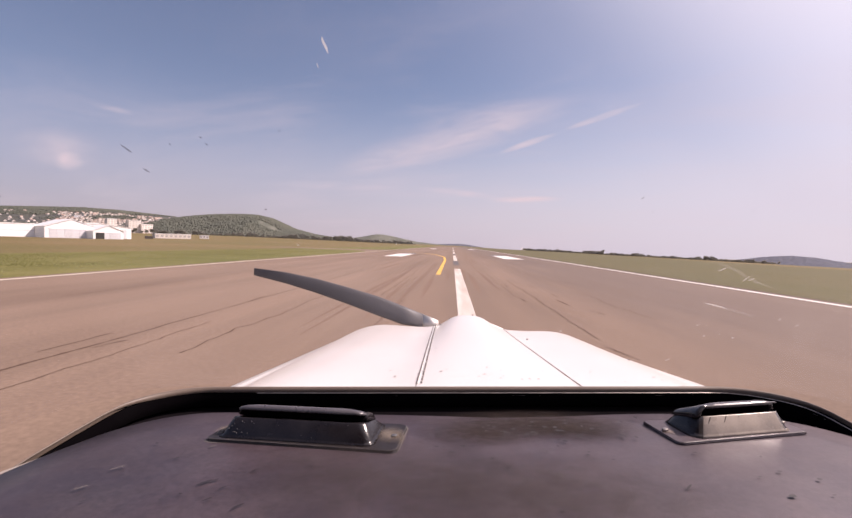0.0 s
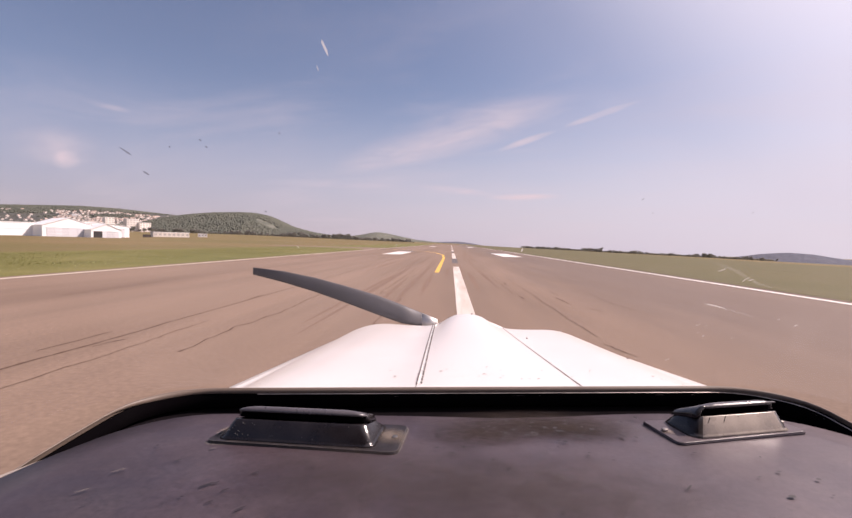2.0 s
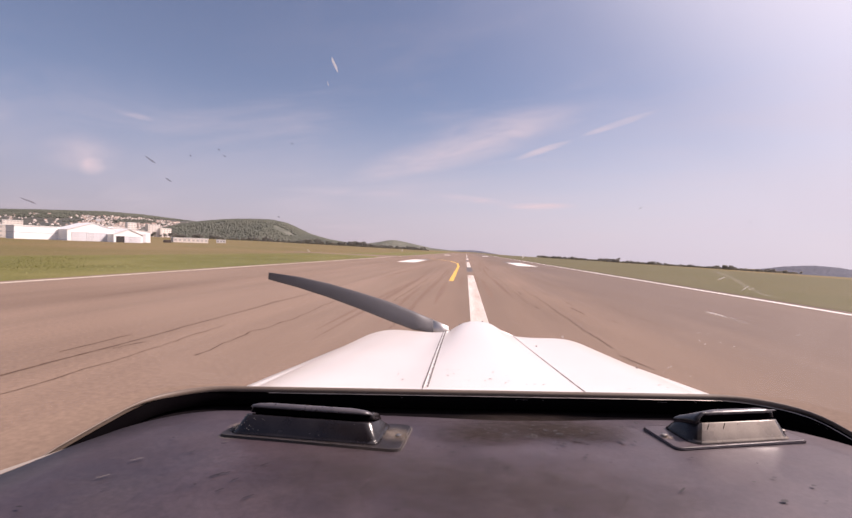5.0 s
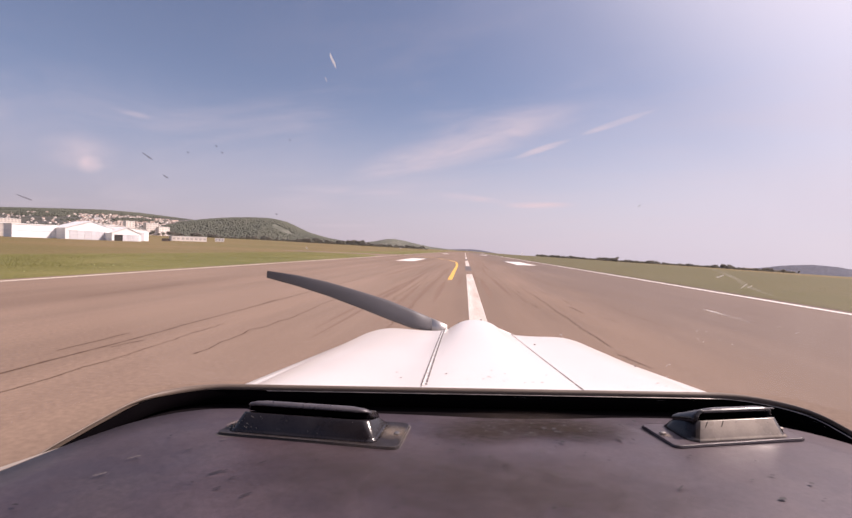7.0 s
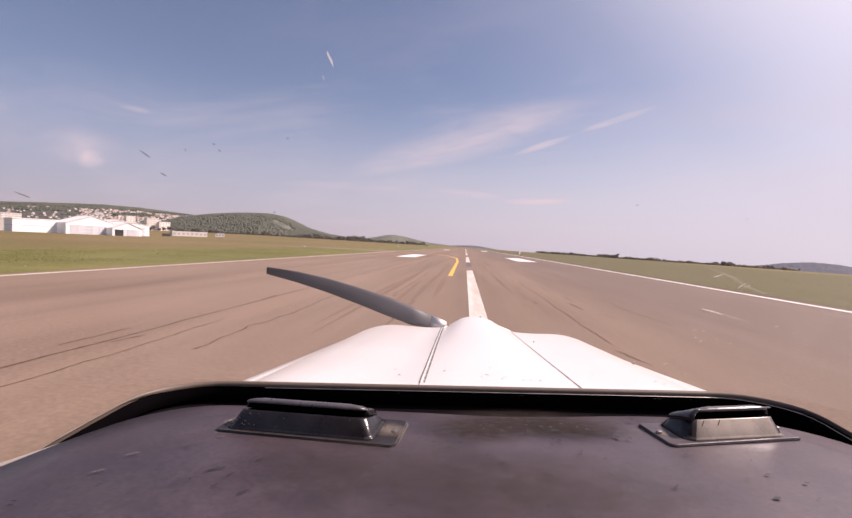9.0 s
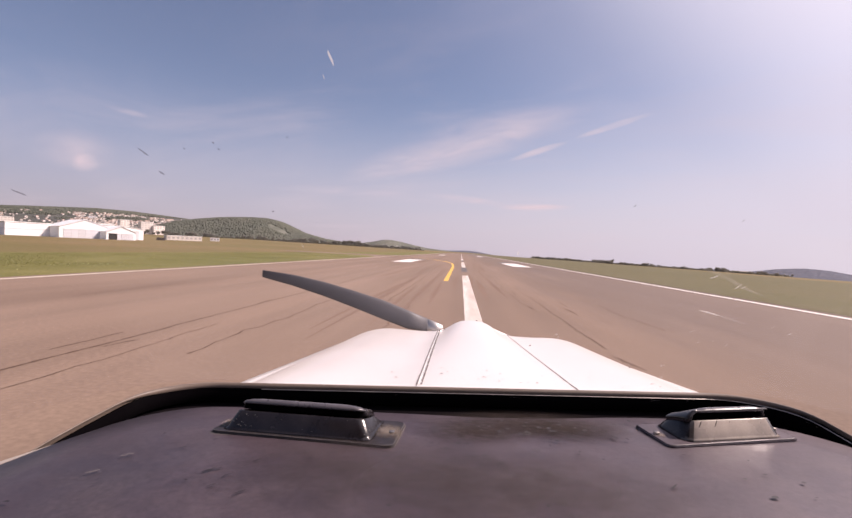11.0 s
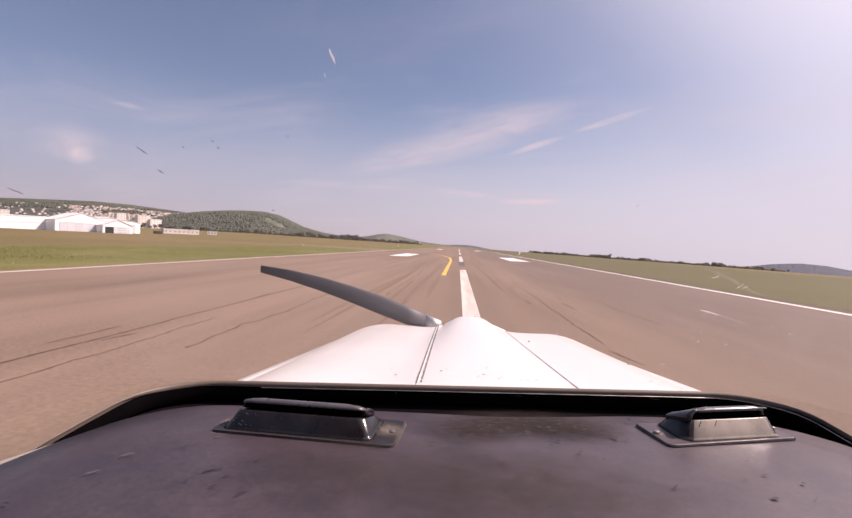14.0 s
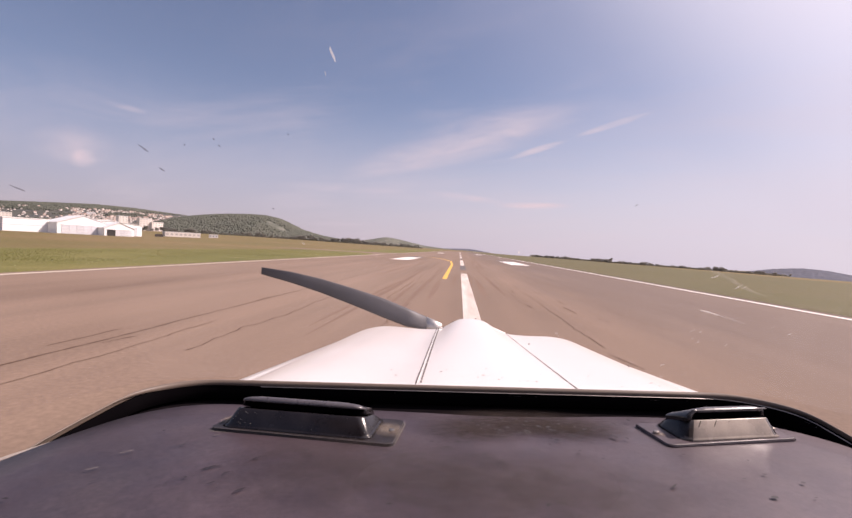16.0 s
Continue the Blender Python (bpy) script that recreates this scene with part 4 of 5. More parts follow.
def roof_mesh(w, d, eave, top, over=0.4, thick=0.25):
    bm = bmesh.new()
    sl = (top - eave) / (w / 2)
    e = eave - sl * over
    pr = [(-w / 2 - over, e + 0.02), (0, top + 0.02), (w / 2 + over, e + 0.02), (w / 2 + over, e + thick), (0, top + thick), (-w / 2 - over, e + thick)]
    a = [bm.verts.new((x, -d / 2 - over, z)) for x, z in pr]
    b = [bm.verts.new((x, d / 2 + over, z)) for x, z in pr]
    for i in range(6):
        k = (i + 1) % 6
        bm.faces.new((a[i], b[i], b[k], a[k]))
    for q in (a, b):
        bm.faces.new((q[0], q[1], q[4], q[5])), bm.faces.new((q[1], q[2], q[3], q[4]))
    return bm


def place(ob, x, y, turn=None, z=None):
    """Stands a thing on the ground, its front turned to the runway's near end unless turn is given."""
    ob.matrix_basis = pose(x, y, ground_z(x, y) - 0.1 if z is None else z, 0, 0, turn if turn is not None else -math.degrees(math.atan2(x, y)))


def hangar(x, y, w, d, eave, top, doors, open_doors, label, turn=None):
    ob = tagged(new("hangar"), label, "hangar", "hangars at the field")
    part("wall", gable_mesh(w, d, eave, top), M["white_wall"], ob)
    part("roof", roof_mesh(w, d, eave, top), M["hangar_roof"], ob, "pale sheet metal roof")
    dw, dh = w * 0.84 / doors, eave * 0.80
    for k in range(doors):
        px = -w * 0.42 + dw * (k + 0.5)
        if k in open_doors:
            # an open doorway is a dark slab: the shade inside is its colour
            part("doorway", box(dw, 0.3, dh, at=(px, -d / 2 + 0.1, 0)), M["dark_open"], ob, "dark slab for an open doorway, shade in its colour")
        else:
            leaf = part("door", box(dw - 0.12, 0.25, dh, 0.03, at=(px, -d / 2 - 0.05, 0)), M["hangar_door"], ob, "grey sliding door leaf")
            for q in (0.33, 0.66):
                part("door_rail", box(dw - 0.3, 0.08, 0.15, at=(px, -d / 2 - 0.2, dh * q)), M["white_wall"], leaf)
    part("door_track", box(w * 0.86, 0.3, 0.3, at=(0, -d / 2 - 0.12, dh + 0.02)), M["white_wall"], ob)
    place(ob, x, y, turn)
    return ob


hangar(-247, 277, 27, 30, 6.8, 11.6, 6, (), "white sheet metal hangar with closed grey doors", 58)
hangar(-225.5, 282, 16.5, 24, 5.0, 8.6, 6, (0, 1), "smaller white hangar with one dark open doorway", 56)
hangar(-262, 320, 40, 24, 8.0, 10.5, 6, (), "pale hangar roof behind the others", 60)


def block(x, y, w, d, h, rows, cols, mat, label, turn=None, z=None, name="apartment_block", category="building"):
    """A flat-roofed building with rows of windows."""
    ob = tagged(new(name), label, category, "buildings of the town")
    part("wall", box(w, d, h, 0.1), mat, ob)
    part("roof", box(w + 0.5, d + 0.5, 0.5, 0.05, at=(0, 0, h + 0.01)), M["hangar_roof"], ob)
    if not rows:
        part("wall_band", box(w + 0.2, d + 0.2, 0.4, at=(0, 0, h * 0.5)), M["hangar_door"], ob, "grey rail along the wall")
    ww, wh = w / max(cols, 1) * 0.55, h / max(rows, 1) * 0.42
    me = None
    for r in range(rows):
        for c in range(cols):
            if me is None:
                first = part("window", box(ww, 0.2, wh), M["far_window"], ob)
                me = first.data
                o = first
            else:
                o = link("window", me, None, ob)
            o.location = (-w / 2 + w / cols * (c + 0.5), -d / 2 - 0.03, h / rows * (r + 0.34))
    place(ob, x, y, turn, z)
    return ob


# low workshop beside the large hangar, and the tower block of the airfield
block(-267.5, 261, 22, 14, 7.8, 0, 0, M["white_wall"], "long low white workshop beside the hangar", 62, name="workshop")
block(-330, 300, 14, 12, 9, 3, 4, M["plaster_wall"], "pale airfield office building", 46, name="office_building")
block(-338, 292, 6, 6, 14, 4, 1, M["white_wall"], "white control tower with a flat top", 46, name="control_tower", category="tower")
block(-275, 434, 32, 10, 4.2, 1, 8, M["plaster_wall"], "low pale shed at the field's edge", 48, name="shed")
block(-268, 480, 9, 7, 3.2, 1, 3, M["white_wall"], "small white hut by the trees", 30, name="hut")
for x, y, w, h in ((-545, 700, 13, 22), (-516, 712, 18, 20), (-502, 722, 17, 15), (-528, 716, 12, 12), (-566, 684, 18, 15), (-582, 672, 17, 16), (-598, 660, 12, 13), (-745, 690, 26, 20), (-780, 700, 18, 16)):
    block(x, y, w, 11, h, max(4, int(h / 3)), max(3, int(w / 4)), M["block_wall"], "pale concrete apartment block among trees", 58)

# trees between the blocks, and a dark container left on the grass
rnd = random.Random(63)
for k in range(26):
    y = rnd.uniform(600, 690)
    x = -y * rnd.uniform(0.66, 0.92)
    tree(x, y, ground_z(x, y) - 0.4, rnd.uniform(0.5, 0.95), rnd.randrange(4), rnd.uniform(0, 6), "dark garden tree beside the apartment blocks", "trees of the town")
container = tagged(new("shipping_container"), "dark rusty shipping container on the grass", "container")
part("body", box(6.1, 2.44, 2.6, 0.04), M["rust"], container)
for k in range(18):
    rib = part("rib", box(0.14, 0.05, 2.3), M["rust"], container) if k == 0 else link("rib", rib.data, None, container)
    rib.location = (-2.85 + 0.335 * k, -1.24, 0.15)
place(container, -262, 381, 40)

# houses on the slope of the ridge
hw = gable_mesh(12, 10, 6, 10)
hm = bpy.data.meshes.new("wall")
hw.to_mesh(hm)
hw.free()
hr = roof_mesh(12, 10, 6, 10, 0.5, 0.3)
rm = bpy.data.meshes.new("roof")
hr.to_mesh(rm)
hr.free()
def house_spot(rnd, k):
    """A place on the slope: most in the dense quarter, the rest scattered along the ridge."""
    while True:
        dense = k % 5 < 3
        y = rnd.uniform(1560, 2200)
        x = -y * (rnd.uniform(0.61, 0.90) if dense else rnd.uniform(0.70, 1.12))
        z = ridge_z(x, y)
        patch = noise.noise(Vector((x / 170, z / 26, 3.0)))
        if z < (34 if x > -0.74 * y else 52) or z > 119 or patch < (-0.36 if dense else -0.10):
            continue
        if (x < -0.90 * y or z > 112) and rnd.random() < 0.6:
            continue
        s = rnd.uniform(0.5, 0.95)
        return Matrix.LocRotScale((x, y, z - 1.5), Euler((0, 0, radians(rnd.choice((60, 150, 75, 60)) + rnd.uniform(-15, 15)))), (s, s * rnd.uniform(0.9, 1.4), s))


rnd = random.Random(21)
for k in range(290):
    ob = tagged(new("house"), "pale house with a clay tile roof on the hillside", "house", "houses of the town")
    link("wall", hm, M["plaster_wall"], ob)
    link("roof", rm, M["tile_roof"], ob)
    ob.matrix_basis = house_spot(rnd, k)
# the rest of the town, too small and close-set to tell apart
vs, fs, mats = [], [], []
for k in range(260):
    m = house_spot(rnd, k)
    for me, slot in ((hm, 0), (rm, 1)):
        n = len(vs)
        vs += [m @ v.co for v in me.vertices]
        fs += [[n + i for i in p.vertices] for p in me.polygons]
        mats += [slot] * len(me.polygons)
me = bpy.data.meshes.new("distant_houses")
me.from_pydata(vs, [], fs)
town = tagged(link("distant_houses", me, M["plaster_wall"]), "close-set pale houses with clay tile roofs on the slope", "houses", kind="stuff")
me.materials.append(M["tile_roof"])
me.polygons.foreach_set("material_index", mats)
block(-1700, 1990, 34, 14, 11, 3, 8, M["white_wall"], "long white building high on the slope", 40, ridge_z(-1700, 1990) - 2, name="town_building")

# ---- the aircraft ----
plane = tagged(new("light_aircraft"), "white light aircraft with a black glareshield, standing on the runway", "aircraft")
plane.matrix_basis = pose(0, 0, EYE, 0, -1.2, 4.0)
XC = 0.065     # middle of the cabin


def rounded_path(half, front, back, radius, z, steps=10):
    """Left rear, left front corner, right front corner, right rear."""
    pts = [(XC - half, back + (front - radius - back) * k / 12, z) for k in range(12)]
    for k in range(steps + 1):
        a = math.pi - math.pi / 2 * k / steps
        pts.append((XC - half + radius + radius * math.cos(a), front - radius + radius * math.sin(a), z))
    pts += [(XC - half + radius + (2 * half - 2 * radius) * k / 24, front, z) for k in range(1, 24)]
    for k in range(steps + 1):
        a = math.pi / 2 - math.pi / 2 * k / steps
        pts.append((XC + half - radius + radius * math.cos(a), front - radius + radius * math.sin(a), z))
    pts += [(XC + half, front - radius - (front - radius - back) * k / 12, z) for k in range(1, 13)]
    return pts


# glareshield: a slightly crowned board with a rounded front
outline = [(x + math.copysign(0.28 * max(0.0, 0.585 - y), x - XC), y + (0.008 * smoothstep(-0.05, -0.35, x) - 0.015 * math.exp(-((x - 0.12) / 0.13) ** 2) - 0.003 * noise.noise(Vector((x * 9, 0, 2)))) * smoothstep(0.5, 0.6, y), z) for x, y, z in rounded_path(0.514, 0.695, 0.12, 0.15, -0.255)]
bm = bmesh.new()
rows = []
N = len(outline)
for ring in range(14):
    s = 1 - ring / 13
    row = []
    for x, y, z in outline:
        px, py = XC + (x - XC) * s, 0.12 + (y - 0.12) * (0.04 + 0.96 * s)
        row.append(bm.verts.new((px, py, z + 0.006 * (1 - s ** 3) + 0.0012 * noise.noise(Vector((px * 6, py * 6, 0))))))
    rows.append(row)
for a, b in zip(rows, rows[1:]):
    for i in range(N - 1):
        bm.faces.new((a[i], a[i + 1], b[i + 1], b[i]))
low = [bm.verts.new((x, y, z - 0.012)) for x, y, z in outline]
for i in range(N - 1):
    bm.faces.new((low[i], low[i + 1], rows[0][i + 1], rows[0][i]))
bmesh.ops.remove_doubles(bm, verts=bm.verts, dist=0.0002)
part("glareshield", bm, M["dash"], plane, "matt charcoal vinyl glareshield with scuffs and spots", smooth=True)
bm = box(1.06, 0.02, 0.30, 0.004, at=(XC, 0.11, -0.565))
part("instrument_panel", bm, M["void"], plane)

# channel that holds the windscreen, a bright strip for its highlight, the gap's shade
lip = [(x + math.copysign((0.034 if x < XC else 0.012) * smoothstep(0.68, 0.50, y), x - XC), y, z - 0.042 * smoothstep(0.70, 0.40, y)) for x, y, z in rounded_path(0.508, 0.757, 0.10, 0.105, -0.235)]
CHANNEL = ((-0.003, -0.0070), (-0.0043, -0.003), (-0.002, 0.0012), (0.001, 0.0018), (0.003, -0.001), (0.004, -0.05))


def channel_point(i, j):
    """The channel narrows to a thin edge along the sides."""
    a, b = Vector(lip[max(0, i - 1)]), Vector(lip[min(len(lip) - 1, i + 1)])
    d = (b - a).normalized()
    k = 0.25 + 0.75 * smoothstep(0.64, 0.75, lip[i][1])
    u, v = CHANNEL[j]
    return Vector(lip[i]) + Vector((-d.y, d.x, 0)).normalized() * (0.002 * (1 - k) + u * k) + Vector((0, 0, v * (k if v > -0.04 else 1)))


part("windscreen_channel", grid(len(lip), len(CHANNEL), channel_point)[0], M["channel"], plane, "bronze-grey windscreen channel", smooth=True)
# the highlight along the channel is modelled as a bright metal strip
part("channel_edge", sweep(lip[24:-4], [(-0.0045, -0.0077), (-0.0054, -0.0070), (-0.0045, -0.0063)], True), M["trim"], plane, "bright metal line for the highlight on the channel's edge")
# near-black linings: the shade of the trough is put into their colour
part("gasket", sweep(lip, [(-0.0035, -0.0062), (-0.0060, -0.013), (-0.0085, -0.026), (-0.004, -0.030), (0.0, -0.030), (0.0, -0.0062)], True), M["void"], plane, "near-black wall of the gap, shade in its colour", smooth=True)
part("felt_strip", sweep(lip, [(0.0, -0.030), (-0.01, -0.036), (-0.04, -0.045), (-0.085, -0.047)]), M["gap_shade"], plane, "near-black floor of the gap before the windscreen, shade in its colour")


# small bright pieces added as glints, and as chips, along the channel's edge
rnd = random.Random(21)
for k in range(22):
    i = rnd.randrange(30, len(lip) - 8)
    a, b = Vector(lip[i]), Vector(lip[i + 1])
    s = rnd.random() * 0.7
    ln = rnd.uniform(0.08, 0.5)
    piece = [a.lerp(b, s), a.lerp(b, s + ln * 0.5), a.lerp(b, s + ln)]
    dz = rnd.choice((0.0, 0.0, -0.004))
    part("bare_spot", sweep([tuple(p) for p in piece], [(-0.0040, -0.0076 + dz), (-0.0058, -0.0071 + dz), (-0.0040, -0.0066 + dz)], True), M["trim"], plane)


def screen_y(x, z):
    """The sloping windscreen, curved back towards its sides."""
    side = max(0.0, abs(x - XC) - 0.40)
    return 0.775 - (z + 0.235) * 0.815 - 2.2 * side * side


# the front runs on round the corners into the side windows
SCREEN = [(k / 20 * 0.52, 0.0) for k in range(21)] + [(0.553, -0.052), (0.575, -0.085), (0.592, -0.125), (0.602, -0.18), (0.605, -0.26), (0.605, -0.42)]
SCREEN = [(-x, y) for x, y in SCREEN[:0:-1]] + SCREEN


def screen_point(i, j):
    off, back = SCREEN[i]
    z = -0.235 + 0.70 * j / 12
    return (XC + off, screen_y(XC + max(-0.52, min(0.52, off)), z) + back, z)


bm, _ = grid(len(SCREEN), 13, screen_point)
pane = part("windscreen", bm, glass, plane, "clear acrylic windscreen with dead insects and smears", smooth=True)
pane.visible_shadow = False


# pale sills outside the board's rear corners
for side in (-1, 1):
    bm, _ = grid(8, 2, lambda i, j: (XC + side * (0.518 + 0.28 * max(0.0, 0.585 - (0.562 - 0.40 * i / 7)) + j * 0.05 * (i / 7) ** 0.6), 0.562 - 0.40 * i / 7, -0.2565 - 0.002 * j))
    part("window_sill", bm, M["sill"], plane, "pale painted window sill")

# specks and smears on the windscreen: (x, z, length, width, slant in degrees, bright)
def fleck(x, z, ln, wd, slant, mat, seed, name):
    rnd = random.Random(seed)
    bm = bmesh.new()
    c = math.cos(radians(slant))
    s = math.sin(radians(slant))
    ring = []
    for k in range(10):
        a = 2 * math.pi * k / 10
        u, v = math.cos(a) * ln * 0.4 * rnd.uniform(0.7, 1.1), math.sin(a) * wd * 0.3 * rnd.uniform(0.5, 1.2)
        fx, fz = x + u * c - v * s, z + (u * s + v * c) * 0.79
        ring.append(bm.verts.new((fx, screen_y(fx, fz) - 0.0015, fz)))
    bm.faces.new(ring)
    return part(name, bm, mat, pane)


for n, (x, z, ln, wd, slant) in enumerate(((-0.315, 0.097, 0.020, 0.0036, -45), (-0.304, 0.077, 0.014, 0.0030, -42), (-0.268, 0.101, 0.003, 0.003, 0), (-0.234, 0.107, 0.005, 0.0024, -30), (-0.230, 0.101, 0.006, 0.002, -40),
                                           (-0.458, 0.050, 0.020, 0.0034, -38), (-0.152, 0.113, 0.003, 0.0026, 0), (0.245, 0.052, 0.008, 0.0016, 48), (0.263, 0.037, 0.003, 0.0022, 0), (0.381, 0.038, 0.007, 0.0016, 45), (-0.187, 0.038, 0.005, 0.003, -30))):
    fleck(x, z, ln * 0.78, wd * 1.35, slant, M["speck"], n, "insect_speck")
for n, (x, z, ln, wd, slant) in enumerate(((-0.095, 0.177, 0.022, 0.0050, -72), (-0.104, 0.163, 0.007, 0.0014, -80), (0.118, -0.007, 0.008, 0.0040, 80), (0.432, -0.047, 0.013, 0.0016, 38), (0.381, -0.034, 0.006, 0.0014, 35), 
                                           (0.507, -0.108, 0.008, 0.0014, 45), (0.533, -0.117, 0.008, 0.0014, 45), (0.41, -0.119, 0.006, 0.0012, 45), (0.424, -0.201, 0.006, 0.0016, 40), (0.199, -0.128, 0.006, 0.0018, 70),
                                           (-0.038, -0.001, 0.005, 0.0014, 80), (-0.159, -0.003, 0.007, 0.0018, -60), (0.36, -0.13, 0.004, 0.001, 45), (0.375, -0.14, 0.004, 0.001, 45))):
    fleck(x, z, ln, wd, slant, soft_smear if z < -0.06 and ln > 0.025 or z > 0.1 else M["smear"] if ln < 0.025 else scratch, 40 + n, "insect_smear" if ln < 0.025 else "scratch")


def scrape(points, width, mat):
    """A curved scratch or wiped streak in the acrylic, thinning out at its ends."""
    pts = [Vector((x, z)) for x, z in points]
    fine = [pts[i].lerp(pts[i + 1], k / 5) for i in range(len(pts) - 1) for k in range(5)] + [pts[-1]]

    def f(i, j):
        d = (fine[min(len(fine) - 1, i + 1)] - fine[max(0, i - 1)]).normalized()
        w = width * (0.15 + math.sin(math.pi * (i + 0.5) / len(fine))) * (1 + 0.5 * noise.noise(Vector((i * 0.8, points[0][0] * 50, 0)))) / 2
        p = fine[i] + Vector((-d.y, d.x)) * (w if j else -w)
        return (p.x, screen_y(p.x, p.y) - 0.0017, p.y)
    part("scratch", grid(len(fine), 2, f)[0], mat, pane)


ARC = ((0.362, -0.0217), (0.383, -0.0272), (0.4075, -0.0358), (0.425, -0.0448), (0.447, -0.053), (0.466, -0.0583))
scrape(ARC, 0.0034, scratch)
scrape([(x + 0.004, z - 0.001) for x, z in ARC[3:]], 0.0011, scratch)
scrape(((0.3815, -0.0349), (0.3887, -0.0309)), 0.0013, soft_smear)
scrape(((0.4208, -0.0497), (0.4267, -0.0424)), 0.0013, soft_smear)
scrape(((0.3864, -0.0818), (0.4286, -0.0922), (0.4717, -0.1038)), 0.0028, scratch)
scrape(((0.3880, -0.0822), (0.4050, -0.0860), (0.4230, -0.0908)), 0.0014, soft_smear)
rnd = random.Random(52)
for x, z, spread in ((0.198, -0.1305, 0.004), (0.337, -0.177, 0.010), (0.375, -0.182, 0.010), (0.396, -0.208, 0.008), (0.407, -0.111, 0.012), (0.409, -0.132, 0.012), (0.44, -0.15, 0.03)):
    for k in range(2):
        fleck(x + rnd.uniform(-1, 1) * spread, z + rnd.uniform(-1, 1) * spread * 0.6, rnd.uniform(0.002, 0.0055), rnd.uniform(0.0012, 0.0026), rnd.uniform(20, 80), M["smear"], 200 + k + int(x * 900), "insect_smear")


# defroster vents
def vent(xa, xb, ya, yb, hood_left, hood_right, flip, label):
    """A flanged plate with a raised, forward-opening hood; the slot lies under the hood's lip."""
    ob = tagged(new("defroster_vent"), label)
    ob.parent = plane
    z0 = -0.2523
    rise = 0.0042 if flip > 0 else 0.0030

    def plan(u, v):
        """u along the vent 0..1, v from the near edge 0..1; the plate is a slightly skewed oblong."""
        return (xa + (xb - xa) * u + flip * (0.012 + (0.010 * (1 - u) if flip > 0 else 0.0)) * v, ya[0] + (ya[1] - ya[0]) * u + (yb[0] + (yb[1] - yb[0]) * u - ya[0] - (ya[1] - ya[0]) * u) * v)
    bm = bmesh.new()
    top, bot = [], []
    ring = []
    R = 0.05
    for cu, cv, a0 in ((R, R * 2, math.pi), (1 - R, R * 2, 1.5 * math.pi), (1 - R, 1 - R * 2, 0), (R, 1 - R * 2, 0.5 * math.pi)):
        for k in range(5):
            a = a0 + math.pi / 2 * k / 4
            ring.append((cu + R * math.cos(a), cv + 2 * R * math.sin(a)))
    for u, v in ring:
        x, y = plan(u, v)
        bot.append(bm.verts.new((x, y, z0 - 0.001)))
    for u, v in ring:
        x, y = plan(0.5 + (u - 0.5) * 0.985, 0.5 + (v - 0.5) * 0.96)
        top.append(bm.verts.new((x, y, z0 + rise)))
    bm.faces.new(top)
    for i in range(len(ring)):
        k = (i + 1) % len(ring)
        bm.faces.new((bot[i], bot[k], top[k], top[i]))
    part("flange", bm, M["vent_flange" if flip > 0 else "dash"], ob, "flat mounting flange")
    bm = bmesh.new()
    edge = [bm.verts.new((*plan(0.5 + (u - 0.5) * 0.993, 0.5 + (v - 0.5) * 0.978), z0 + rise + 0.0001)) for u, v in ring]
    edge2 = [bm.verts.new((*plan(0.5 + (u - 0.5) * 0.988, 0.5 + (v - 0.5) * 0.966), z0 + rise + 0.0004)) for u, v in ring]
    for i in range(len(ring)):
        k = (i + 1) % len(ring)
        bm.faces.new((edge[i], edge[k], edge2[k], edge2[i]))
    part("worn_rim", bm, M["vent_edge" if flip > 0 else "vent_flange"], ob, "rubbed rim")
    u0, u1 = hood_left, hood_right

    soft = 0.05 if flip > 0 else 0.085

    def loop(ua, ub, va, vb, h, r=soft):
        """A rounded oblong at height h over the flange."""
        pts = []
        for cu, cv, a0 in ((ua + r, va + 2.6 * r, math.pi), (ub - r, va + 2.6 * r, 1.5 * math.pi), (ub - r, vb - 2.6 * r, 0), (ua + r, vb - 2.6 * r, 0.5 * math.pi)):
            for k in range(6):
                a = a0 + math.pi / 2 * k / 5
                pts.append((*plan(cu + r * math.cos(a), cv + 2.6 * r * math.sin(a)), z0 + h))
        return pts

    def loft(loops):
        bm = bmesh.new()
        rings = [[bm.verts.new(p) for p in q] for q in loops]
        for p, q in zip(rings, rings[1:]):
            for k in range(len(p)):
                bm.faces.new((p[k], p[(k + 1) % len(p)], q[(k + 1) % len(p)], q[k]))
        bm.faces.new(rings[-1]), bm.faces.new(rings[0][::-1])
        return bm
    # the body flares out into the flange; its near face leans back and the roof slopes away
    def tilted(ua, ub, va, vb, h_near, h_far, r=soft):
        pts = []
        for n, p in enumerate(loop(ua, ub, va, vb, 0.0, min(r, (vb - va) / 5.4))):
            rise_a = math.sin(math.pi / 2 * (n % 6) / 5)
            fall_a = math.cos(math.pi / 2 * (n % 6) / 5)
            bend = 2.6 * min(r, (vb - va) / 5.4) / max(0.01, vb - va)
            s = (bend * (1 - rise_a), bend * (1 - fall_a), 1 - bend * (1 - rise_a), 1 - bend * (1 - fall_a))[n // 6]
            pts.append((p[0], p[1], z0 + h_near + (h_far - h_near) * s))
        return pts
    face = M["vent"] if flip > 0 else M["vent_sunlit"]
